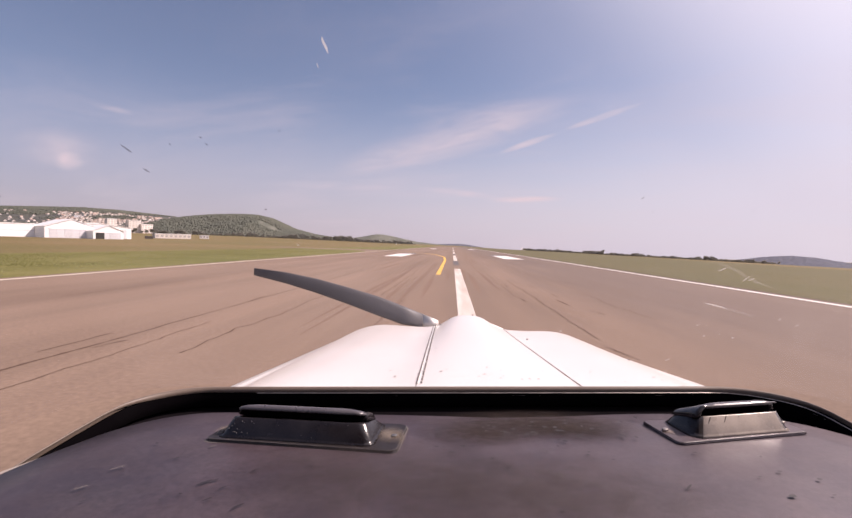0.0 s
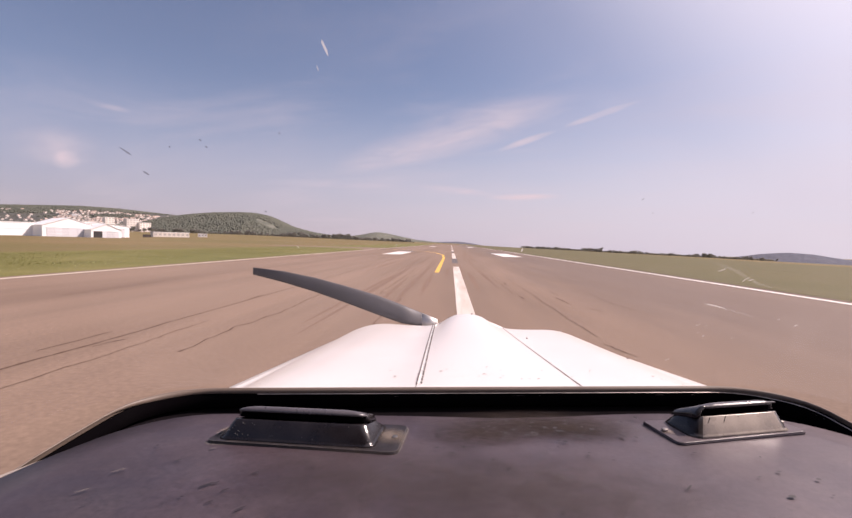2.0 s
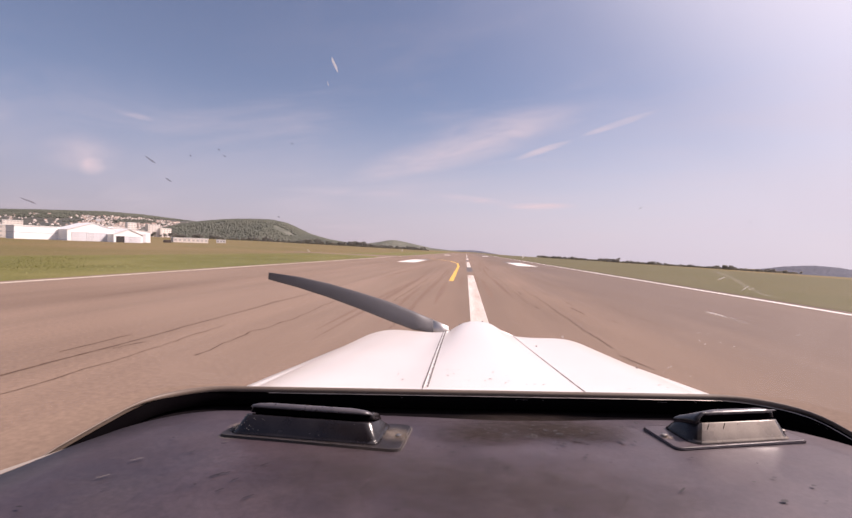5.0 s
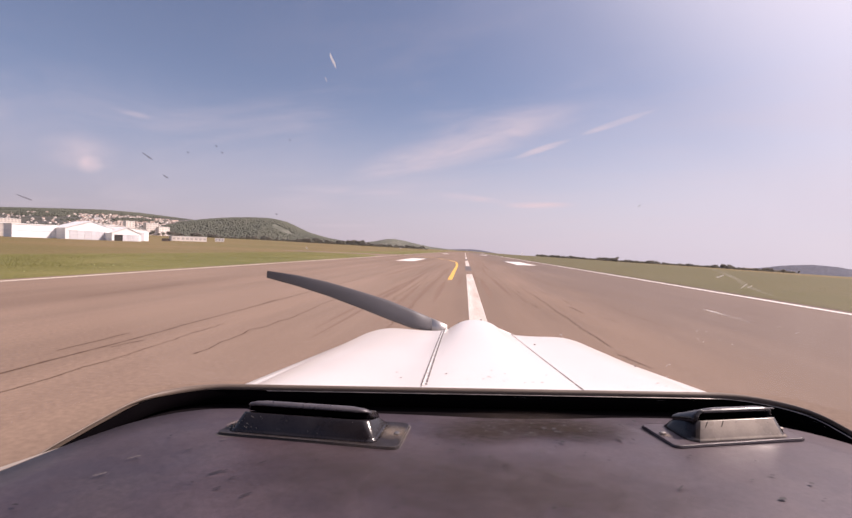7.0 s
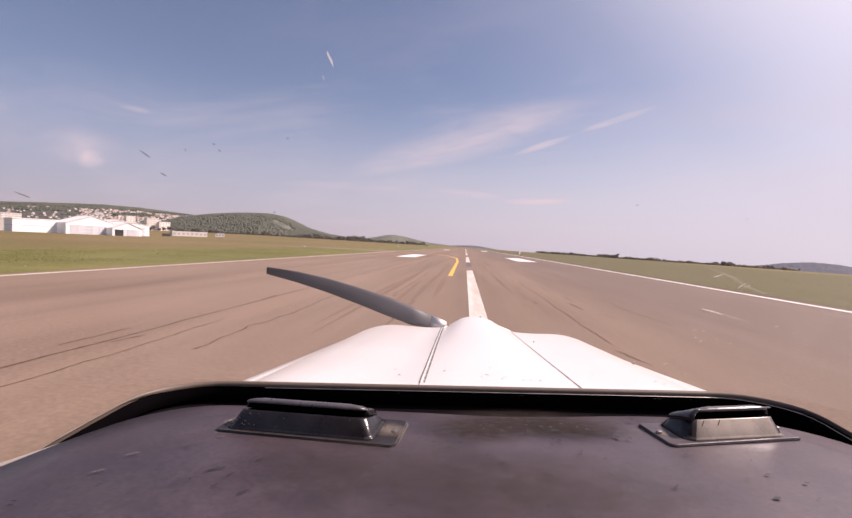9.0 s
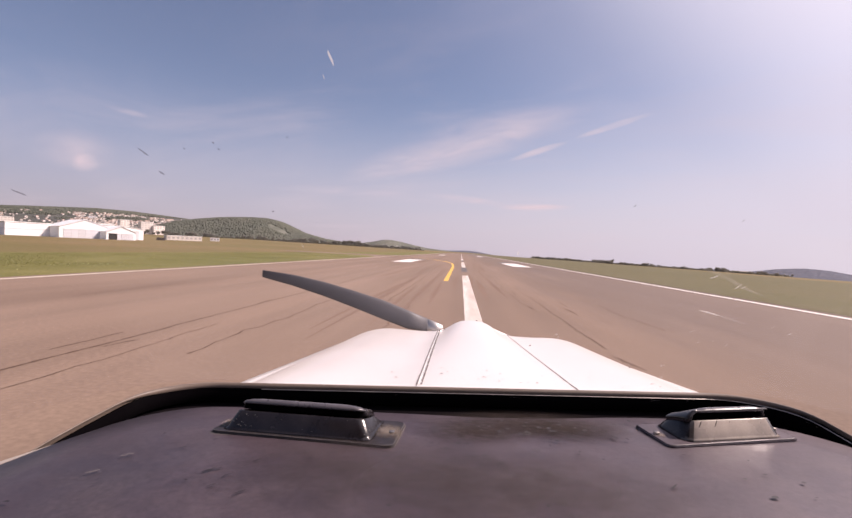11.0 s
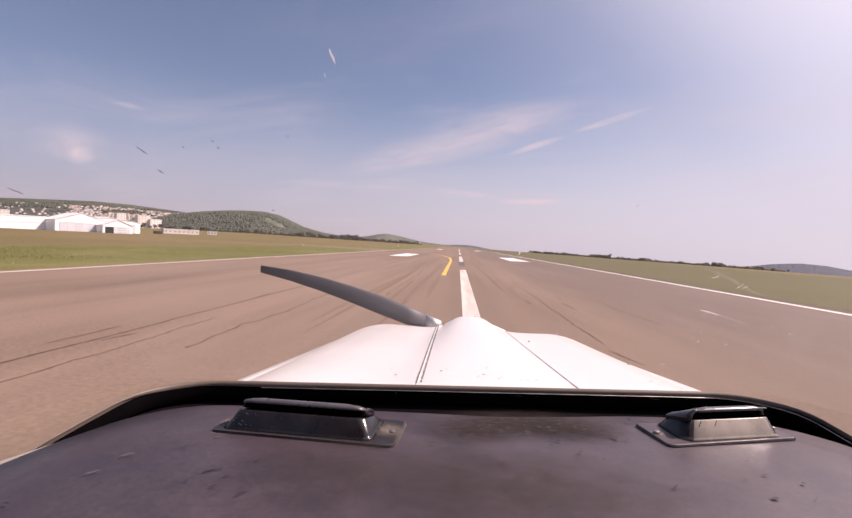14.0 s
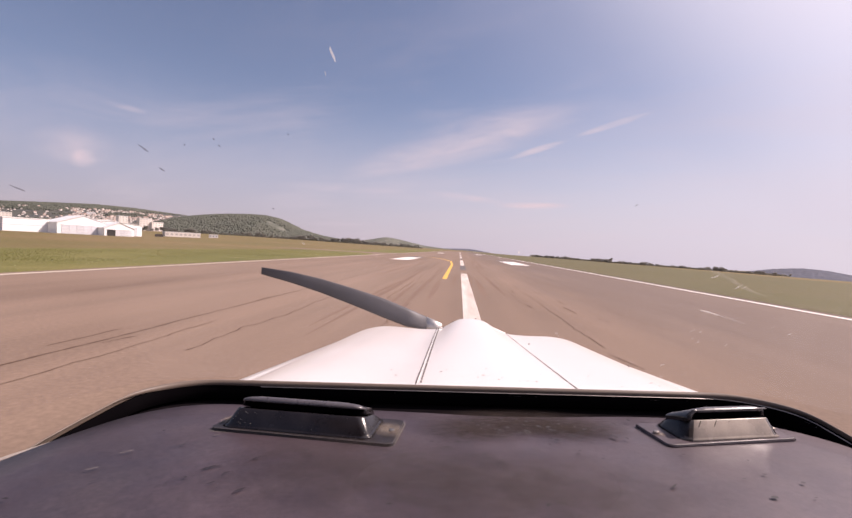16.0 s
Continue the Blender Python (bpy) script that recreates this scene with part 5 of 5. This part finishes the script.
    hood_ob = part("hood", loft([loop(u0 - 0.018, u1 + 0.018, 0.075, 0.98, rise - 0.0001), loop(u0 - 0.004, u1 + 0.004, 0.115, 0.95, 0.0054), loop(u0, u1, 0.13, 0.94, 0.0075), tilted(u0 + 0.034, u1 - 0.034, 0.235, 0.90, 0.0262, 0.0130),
                       tilted(u0 + 0.037, u1 - 0.037, 0.250, 0.89, 0.0270, 0.0135)]), face, ob, "worn black hood" if flip > 0 else "black hood, its near face coloured pale grey as if sunlit", smooth=True)
    hood_ob.data.materials.append(M["vent"])
    hood_ob.data.materials.append(M["vent_half_lit"])
    # near faces get the lit colour, rounded corners the half-lit one
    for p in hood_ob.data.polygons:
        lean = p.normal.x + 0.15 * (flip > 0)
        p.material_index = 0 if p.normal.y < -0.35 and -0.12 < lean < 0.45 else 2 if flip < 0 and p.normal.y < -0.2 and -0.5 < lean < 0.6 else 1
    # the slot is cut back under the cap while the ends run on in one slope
    # a dark solid fills the slot; the shade within is its colour
    part("slot", loft([tilted(u0 + (0.040 if flip > 0 else 0.070), u1 - 0.040, 0.36, 0.88, 0.0266, 0.0130), tilted(u0 + (0.054 if flip > 0 else 0.100), u1 - 0.054, 0.36, 0.87, 0.0358, 0.0190)]), M["void"], ob, "air slot filled with black, its inner shade in the colour")
    if flip < 0:    # one end runs up into the cap in a single rounded slope
        part("cheek", loft([tilted(u0 + 0.030, u0 + 0.085, 0.258, 0.89, 0.0258, 0.0132, 0.020), tilted(u0 + 0.058, u0 + 0.108, 0.285, 0.885, 0.0335, 0.0185, 0.020),
                            tilted(u0 + 0.094, u0 + 0.150, 0.310, 0.88, 0.0382, 0.0210, 0.016),
                            tilted(u0 + 0.100, u0 + 0.146, 0.316, 0.875, 0.0389, 0.0213, 0.014), tilted(u0 + 0.108, u0 + 0.140, 0.33, 0.86, 0.0391, 0.0216, 0.010)]), M["vent"], ob, "dark rounded end", smooth=True)
    for ua, ub in ((u0 + 0.036, u0 + 0.090), (u1 - 0.090, u1 - 0.036))[flip < 0:]:
        part("cheek", loft([tilted(ua, ub, 0.40, 0.89, 0.0262, 0.0132, 0.020), tilted(ua + 0.013, ub - 0.010, 0.42, 0.88, 0.0362, 0.0195, 0.020)]), M["vent"], ob, smooth=True)
    inset = 0.0 if flip > 0 else 0.055    # the cap starts further in where one end slopes up
    part("cap", loft([tilted(u0 + inset + 0.056, u1 - 0.056, 0.345, 0.87, 0.0353, 0.0190), tilted(u0 + inset + 0.048, u1 - 0.048, 0.306, 0.89, 0.0352, 0.0195), tilted(u0 + inset + 0.047, u1 - 0.047, 0.300, 0.89, 0.0370, 0.0205), tilted(u0 + inset + 0.058, u1 - 0.058, 0.318, 0.88, 0.0392, 0.0215),
                      tilted(u0 + inset + 0.085, u1 - 0.085, 0.36, 0.84, 0.0404, 0.0225), tilted(u0 + inset + 0.12, u1 - 0.12, 0.42, 0.78, 0.0398, 0.0235)]), M["vent_cap"], ob, "rounded lip over the slot", smooth=True)
    bits = [(u0 + 0.10, u0 + 0.16), (u0 + 0.19, u0 + 0.24), (u0 + 0.30, u0 + 0.36), (u1 - 0.22, u1 - 0.10)] if flip > 0 else [(u0 + inset + 0.062, u1 - 0.062)]
    lift = 0.0379 if flip < 0 else 0.0366
    for ua, ub in bits:
        part("cap_edge", loft([loop(ua, ub, 0.3025, 0.36, lift - 0.0006, 0.006), loop(ua - 0.0015, ub + 0.0015, 0.2985, 0.36, lift, 0.006), loop(ua, ub, 0.3025, 0.36, lift + 0.0006, 0.006)]), M["vent_edge"], ob, "rubbed pale edge")
    rnd = random.Random(int(xa * 1000))
    for su, sv in ((0.955, 0.5), (0.045, 0.5)):
        x, y = plan(su, sv)
        bm = tube([(x, y, z0 + 0.004), (x, y, z0 + 0.006), (x, y, z0 + 0.0066)], [0.0042, 0.0040, 0.0022], 10)
        sc = part("screw", bm, M["screw"], ob, "worn steel screw", smooth=False)
    # two knife marks in the pale near face
    for su in ((0.30, 0.42) if flip < 0 else ()):
        ends = [(*plan(su - 0.026 * q, 0.235 - 0.040 * q), z0 + 0.0262 - 0.0071 * q) for q in (0, 0.5, 1)]
        part("knife_mark", tube([(x, y - 0.0003, z) for x, y, z in ends], [0.00035, 0.0004, 0.0002], 5), M["void"], ob)
    # dust gathered round the screws and along the flange's foot
    spots = ((0.925, 0.55, 0.022, 0.030), (0.985, 0.5, 0.008, 0.03), (0.03, 0.4, 0.014, 0.02)) if flip > 0 else ((0.06, 0.45, 0.010, 0.010),)
    for su, sv, rx, ry in spots:
        bm = bmesh.new()
        bm.faces.new([bm.verts.new((math.cos(a * 0.3927), math.sin(a * 0.3927), 0)) for a in range(16)])
        o = part("dust_film", bm, M["tan_dust"], ob)
        o.location, o.scale = (*plan(su, sv), z0 + rise + 0.0006), (rx, ry, 1)
    bm = bmesh.new()
    inner = [bm.verts.new((*plan(0.5 + (u - 0.5) * 0.995, 0.5 + (v - 0.5) * 0.98), z0 + 0.0006)) for u, v in ring]
    outer = [bm.verts.new((*plan(0.5 + (u - 0.5) * ((1.012 if flip > 0 else 1.004) + 0.006 * noise.noise(Vector((u * 9, v * 5, 0)))), 0.5 + (v - 0.5) * ((1.045 if flip > 0 else 1.012) + 0.03 * noise.noise(Vector((u * 14, v * 5, 3))))), z0 + 0.0004)) for u, v in ring]
    for i in range(len(ring)):
        k = (i + 1) % len(ring)
        bm.faces.new((inner[i], inner[k], outer[k], outer[i]))
    # on the other vent this line is painted shade under the flange
    part(*(("dust_line", bm, M["dust"], ob, "pale dust along the flange") if flip > 0 else ("gasket", bm, M["void"], ob, "thin black line under the flange, painted as its shade")))
    # pale chips on the worn faces
    for k in range(30 if flip > 0 else 4):
        u, v = u0 + (u1 - u0) * (rnd.random() if k % 2 else 0.03 + 0.12 * rnd.random()), rnd.uniform(0.13, 0.23)
        h = 0.0075 + (v - 0.13) / 0.105 * 0.0187
        if k % 5 == 0:
            u, v, h = rnd.random(), 0.03, rise + 0.0002
        x, y = plan(u, v)
        bm = bmesh.new()
        bmesh.ops.create_icosphere(bm, subdivisions=1, radius=rnd.uniform(0.0003, 0.0008), matrix=Matrix.Translation((x, y - 0.0002, z0 + h)))
        part("chip", bm, M["vent_edge"], ob)
    return ob


vent(-0.283, -0.036, (0.594, 0.556), (0.665, 0.640), 0.065, 0.86, 1, "worn black plastic defroster vent with a chipped flange")
vent(0.316, 0.510, (0.579, 0.614), (0.655, 0.675), 0.16, 0.90, -1, "glossy black defroster vent with a sunlit near face in its colour")

# scuffs and water spots on the glareshield
def mark(x, y, long, wide, turn, mat, name, hollow=False):
    """A thin, ragged stain lying on the board; a dried drop is hollow."""
    bm = bmesh.new()
    s = max(((y - 0.12) / 0.575 - 0.04) / 0.96, abs(x - XC) / 0.55)
    z = max(-0.2529 + 0.006 * (1 - s ** 3), -0.2492)    # the board falls away towards its rim
    pts = []
    for k in range(12):
        b = 2 * math.pi * k / 12
        u, v = math.cos(b) * long * rnd.uniform(0.75, 1.2), math.sin(b) * wide * rnd.uniform(0.75, 1.2)
        pts.append(bm.verts.new((x + u * math.cos(turn) - v * math.sin(turn), y + u * math.sin(turn) + v * math.cos(turn), z)))
    if hollow:
        inner = [bm.verts.new((x + (p.co.x - x) * 0.72, y + (p.co.y - y) * 0.72, z)) for p in pts]
        for i in range(12):
            bm.faces.new((pts[i], pts[(i + 1) % 12], inner[(i + 1) % 12], inner[i]))
    else:
        bm.faces.new(pts)
    part(name, bm, mat, plane)


rnd = random.Random(77)
for x, y in ((0.1412, 0.6107), (0.1408, 0.5574), (0.1400, 0.4977), (0.1380, 0.4380)):    # a row of dried drops
    mark(x, y, 0.0042, 0.0050, 0.0, M["dust"], "water_spot", True)
for x, y in ((-0.3447, 0.5195), (-0.3400, 0.5240), (-0.3543, 0.4787), (-0.3500, 0.4830), (-0.2620, 0.5750), (0.1330, 0.5420), (0.1200, 0.4480)):
    mark(x, y, 0.0042, 0.0011, 0.5, M["dust"], "pale_scuff")
for x, y, r in ((-0.2306, 0.4885, 0.010), (-0.2230, 0.4925, 0.006), (-0.2076, 0.4777, 0.006), (-0.2132, 0.4564, 0.006), (-0.1797, 0.4442, 0.008), (-0.0895, 0.5283, 0.004),
                (-0.0287, 0.4633, 0.005), (-0.2893, 0.5440, 0.006), (-0.3329, 0.4553, 0.004), (-0.1892, 0.5138, 0.007), (0.0900, 0.5180, 0.007), (0.2674, 0.4764, 0.008)):
    mark(x, y, r * 0.8, r * 0.16, 0.75, M["scuff"], "scuff")
for x, y, r in ((0.2589, 0.6196, 0.0020), (0.2549, 0.6057, 0.0024), (0.2570, 0.6020, 0.0022), (0.2709, 0.5988, 0.0020), (0.3010, 0.6649, 0.0020), (0.2154, 0.5372, 0.0026),
                (0.4145, 0.4906, 0.0036), (0.3590, 0.4580, 0.0050), (0.0981, 0.4484, 0.0030), (0.1226, 0.4314, 0.0030), (0.1603, 0.5199, 0.0022), (0.1034, 0.4882, 0.0024)):
    mark(x, y, r * (1.1 if y > 0.55 else 0.8), r * (1.9 if y > 0.55 else 0.6), 0.2, M["scuff"], "dirt_spot")
for k in range(76):    # many small ones, closest together in the dirt along the front edge
    x, y = (rnd.uniform(-0.40, 0.52), rnd.uniform(0.40, 0.62)) if k < 18 else (rnd.gauss(0.12, 0.09), rnd.gauss(0.615, 0.028))
    if y > 0.66 or -0.30 < x < -0.02 and y > 0.54 or 0.29 < x < 0.53 and y > 0.56:
        continue
    mark(x, y, rnd.uniform(0.001, 0.0035), rnd.uniform(0.0008, 0.0018) * (2.0 if k > 17 else 1.0), rnd.uniform(-0.4, 0.4), M["scuff"], "dirt_spot")

# dirt along the board's front edge
for x, y, rx, ry in ((0.14, 0.650, 0.17, 0.055), (0.20, 0.630, 0.11, 0.05), (0.07, 0.615, 0.10, 0.05), (-0.03, 0.49, 0.24, 0.13), (0.13, 0.46, 0.20, 0.12)):
    bm = bmesh.new()
    bm.faces.new([bm.verts.new((math.cos(a * 0.2618), math.sin(a * 0.2618), 0)) for a in range(24)])
    o = part("dirt_film", bm, M["brown_dirt" if y > 0.55 else "thin_dirt"], plane)
    o.location, o.scale = (x, y, (-0.2496 if y > 0.55 else -0.2474) + 0.0005 * x), (rx, ry, 1)


# cowling: three panels of one skin, with a hump behind the spinner
def axis_x(y):
    return 0.012 + 0.093 * y


def cowl_z(rel, y):
    top = -0.266 - 0.073 * (y - 0.85)
    u = min(1.0, abs(rel) / 0.51)
    z = top - 0.040 * u ** 9 - 0.004 * u * u
    f = max(0.0, (y - 0.85) / 1.12)
    width = 0.130 - 0.030 * f
    z += (0.010 + 0.042 * f ** 1.6) * math.exp(-(abs(rel) / width) ** 3.3)
    z += 0.012 * f * math.exp(-((abs(rel) - 0.36) / 0.10) ** 2)
    z -= 0.085 * max(0.0, rel) * f
    nose = smoothstep(1.90, 2.00, y)
    return z - 0.03 * nose * nose


def seam_at(y, side):
    f = (y - 1.0) / 0.97
    return (-0.112 - 0.032 * f) if side < 0 else (0.196 - 0.050 * f)


def cowl_panel(name, edge_a, edge_b, n, label):
    ys = [0.82 + 1.18 * j / 40 for j in range(41)]

    def f(i, j):
        a, b = edge_a(ys[j]), edge_b(ys[j])
        rel = a + (b - a) * i / (n - 1)
        return (axis_x(ys[j]) + rel, ys[j], cowl_z(rel, ys[j]))
    bm, vs = grid(n, 41, f)
    return bm, vs


GAP = 0.0007
bm, vs = cowl_panel("c", lambda y: seam_at(y, -1) + GAP, lambda y: seam_at(y, 1) - GAP, 30, "")
part("cowling_top", bm, M["cowl"], plane, "glossy white cowling panel with a central hump", smooth=True)
for side in (-1, 1):
    bm, vs = cowl_panel("s", lambda y: seam_at(y, side) + side * GAP, lambda y: side * ((0.556 if side < 0 else 0.572) - (0.046 if side < 0 else 0.052) * (y - 0.82) / 1.18), 26, "")
    edge = vs[25]
    prev = edge
    for drop, out in ((0.03, 0.018), (0.09, 0.03), (0.22, 0.035), (0.42, 0.01), (0.56, -0.10), (0.62, -0.30)):
        cur = [bm.verts.new((v.co.x + side * out, v.co.y, v.co.z - drop)) for v in edge]
        for j in range(40):
            bm.faces.new((prev[j], prev[j + 1], cur[j + 1], cur[j]))
        prev = cur
    part("cowling_side", bm, M["cowl"], plane, "glossy white cowling side panel", smooth=True)
# dark sealant, worn away in places, along the plain seam
ys = [0.84 + 1.13 * j / 120 for j in range(121)]
bm = bmesh.new()
for j in range(120):
    if noise.noise(Vector((j * 0.55, 2, 0))) < -0.28:
        continue
    q = []
    for y, s in ((ys[j], -1), (ys[j], 1), (ys[j + 1], 1), (ys[j + 1], -1)):
        w = 0.0014 * (1 + 0.6 * noise.noise(Vector((y * 40, 1, 1))))
        q.append(bm.verts.new((axis_x(y) + seam_at(y, 1) + s * w, y, cowl_z(seam_at(y, 1), y) + 0.0006)))
    bm.faces.new(q)
part("seam_sealant", bm, M["seam"], plane)
# piano hinge along the other seam: a pale strip between two rows of dark knuckle gaps
ys = [0.86 + 1.10 * j / 40 for j in range(41)]
bm, _ = grid(2, 41, lambda i, j: (axis_x(ys[j]) + seam_at(ys[j], -1) + 0.001 + i * 0.0075, ys[j], cowl_z(seam_at(ys[j], -1) + 0.001 + i * 0.0075, ys[j]) + 0.0005))
hinge = part("hinge", bm, M["hinge"], plane, "piano hinge with dark knuckle gaps")
me = None
rnd = random.Random(31)
for off, size in ((0.0088, 0.75), (0.0, 0.6)):
    for k in range(46):
        y = 0.87 + 1.08 * k / 45
        if me is None:
            o = part("knuckle", box(0.0050, 0.0140, 0.0018), M["seam"], hinge)
            me = o.data
        else:
            o = link("knuckle", me, None, hinge)
        o.location = (axis_x(y) + seam_at(y, -1) + off, y + rnd.uniform(-0.002, 0.002), cowl_z(seam_at(y, -1) + off, y) - 0.0004)
        o.scale = (size, rnd.uniform(0.7, 1.1), 1)
# fasteners and chips
rnd = random.Random(9)
me = None
for rel, y in ((0.02, 1.93), (-0.075, 1.92), (0.08, 1.93), (0.15, 1.90), (0.205, 1.60), (0.45, 1.30), (-0.11, 1.86)):
    bm = tube([(0, 0, -0.001), (0, 0, 0.0018), (0, 0, 0.0028)], [0.0034, 0.0032, 0.0020], 10) if me is None else None
    if me is None:
        o = part("fastener", bm, M["chip"], plane, "dark quarter-turn fastener")
        me = o.data
    else:
        o = link("fastener", me, None, plane)
    o.location = (axis_x(y) + rel, y, cowl_z(rel, y))
for k in range(62):
    y = 0.95 + rnd.random() ** 2 * 0.9 if k < 24 else rnd.uniform(0.885, 1.02)
    rel = rnd.uniform(-0.2, 0.42) if k % 3 else rnd.uniform(-0.08, 0.16)
    bm = bmesh.new()
    r = rnd.uniform(0.0006, 0.0020)
    x0 = axis_x(y) + rel
    bm.faces.new([bm.verts.new((x0 + math.cos(a) * r * rnd.uniform(0.5, 2.4), y + math.sin(a) * r * rnd.uniform(0.5, 2.0), cowl_z(rel, y) + 0.0016)) for a in (0.0, 1.0, 2.1, 3.1, 4.2, 5.3)])
    part("paint_chip", bm, M["chip"], plane)

# spinner, hub and blades
HUB = (axis_x(2.06), 2.07, -0.425)
prof = [(1.98, 0.105), (2.02, 0.105), (2.08, 0.100), (2.16, 0.080), (2.23, 0.050), (2.27, 0.010)]
bm, vs = grid(24, len(prof), lambda i, j: (HUB[0] + prof[j][1] * math.cos(2 * math.pi * i / 24), prof[j][0], HUB[2] + prof[j][1] * math.sin(2 * math.pi * i / 24)), closed_u=True)
part("spinner", bm, M["cowl"], plane, "white spinner", smooth=True)
propeller = tagged(new("propeller"), "two-bladed propeller at rest")
propeller.parent = plane


def blade(sign):
    """A twisted, gently swept blade; sign turns it half a turn about the hub."""
    line = [(0.13, -0.060, 0.045, 0.040), (0.20, -0.080, 0.062, 0.028), (0.29, -0.105, 0.086, 0.020), (0.40, -0.146, 0.088, 0.016), (0.54, -0.194, 0.076, 0.013), (0.68, -0.238, 0.064, 0.010), (0.82, -0.274, 0.050, 0.008), (0.955, -0.300, 0.032, 0.005)]
    out = []
    for piece in (line[:2], line[1:]):
        bm = bmesh.new()
        rings = []
        for r, lift, chord, thick in piece:
            tw = radians(50 - 34 * min(1, (r - 0.14) / 0.6))
            ring = []
            for k in range(14):
                a = 2 * math.pi * k / 14
                c, t = math.cos(a) * chord / 2, math.sin(a) * thick / 2
                dz, dy = c * math.cos(tw * 0.55) - t * math.sin(tw * 0.55), c * math.sin(tw * 0.55) + t * math.cos(tw * 0.55)
                ring.append(bm.verts.new((HUB[0] - sign * r, HUB[1] + dy, HUB[2] + sign * (-lift) + dz)))
            rings.append(ring)
        for p, q in zip(rings, rings[1:]):
            for k in range(14):
                bm.faces.new((p[k], p[(k + 1) % 14], q[(k + 1) % 14], q[k]))
        bm.faces.new(rings[0]), bm.faces.new(rings[-1][::-1])
        out.append(bm)
    b = part("blade", out[1], M["blade"], propeller, "matt black swept blade", smooth=True)
    part("blade_root", out[0], M["blade_root"], b, "bare metal blade root", smooth=True)


blade(1)
blade(-1)
part("hub", tube([(HUB[0], 1.97, HUB[2]), (HUB[0], 2.12, HUB[2])], [0.09, 0.09], 20), M["blade_root"], propeller)

# the rest of the airframe, out of view: nose bowl, firewall, tub, roof, pillars and wheels
bm = bmesh.new()
ring0, ring1 = [], []
for k in range(28):
    a = 2 * math.pi * k / 28
    ring0.append(bm.verts.new((axis_x(1.99) + 0.50 * math.cos(a), 1.985, -0.63 + 0.255 * math.sin(a))))
    ring1.append(bm.verts.new((axis_x(1.99) + 0.16 * math.cos(a), 2.015, -0.44 + 0.12 * math.sin(a))))
for k in range(28):
    bm.faces.new((ring0[k], ring0[(k + 1) % 28], ring1[(k + 1) % 28], ring1[k]))
part("nose_bowl", bm, M["cowl"], plane, smooth=True)
part("firewall", box(0.98, 0.03, 0.68, 0.01, at=(0.088, 0.86, -0.99)), M["cabin"], plane)
for side in (-1, 1):
    part("fuselage_side", box(0.03, 3.0, 0.72, 0.01, at=(XC + side * 0.535, -0.70, -1.02)), M["cowl"], plane)
    part("pillar", tube([(XC + side * 0.53, 0.10, -0.30), (XC + side * 0.50, -0.25, 0.47)], [0.03, 0.025], 8), M["cabin"], plane)
    part("pillar", tube([(XC + side * 0.53, -1.2, -0.30), (XC + side * 0.48, -1.3, 0.50)], [0.05, 0.05], 8), M["cabin"], plane)
part("cabin_floor", box(1.08, 3.0, 0.04, 0.01, at=(XC, -0.70, -1.05)), M["cabin"], plane)
bm, _ = grid(13, 9, lambda i, j: (XC + (i - 6) / 6 * 0.54, 0.19 - 2.39 * j / 8, 0.49 - 0.09 * ((i - 6) / 6) ** 4 - 0.05 * (j / 8) ** 2))
part("cabin_roof", bm, M["cabin"], plane, smooth=True)
part("rear_bulkhead", box(1.08, 0.03, 1.46, 0.01, at=(XC, -2.2, -1.05)), M["cabin"], plane)


def wheel(x, y, leg):
    w = tagged(new("wheel"), "black tyre on a small hub")
    w.parent = plane
    gz = -EYE + 0.20 - 0.0209 * x
    prof = [(-0.06, 0.10), (-0.075, 0.15), (-0.055, 0.19), (0.0, 0.20), (0.055, 0.19), (0.075, 0.15), (0.06, 0.10)]
    bm, _ = grid(24, 7, lambda i, j: (x + prof[j][0], y + prof[j][1] * math.cos(2 * math.pi * i / 24), gz + prof[j][1] * math.sin(2 * math.pi * i / 24)), closed_u=True)
    part("tyre", bm, M["tyre"], w, smooth=True)
    part("rim", tube([(x - 0.055, y, gz), (x + 0.055, y, gz)], [0.105, 0.105], 18), M["trim"], w)
    part("leg", tube([(x, y, gz), *leg], [0.03, 0.028, 0.026][:1 + len(leg)], 8), M["cowl"], plane)


wheel(0.13, 1.25, [(0.13 + 0.09, 1.25, -1.60), (0.13, 1.2, -0.9)])
wheel(-1.15, -0.75, [(-1.02, -0.75, -1.70), (-0.45, -0.75, -1.0)])
wheel(1.28, -0.75, [(1.15, -0.75, -1.70), (0.58, -0.75, -1.0)])
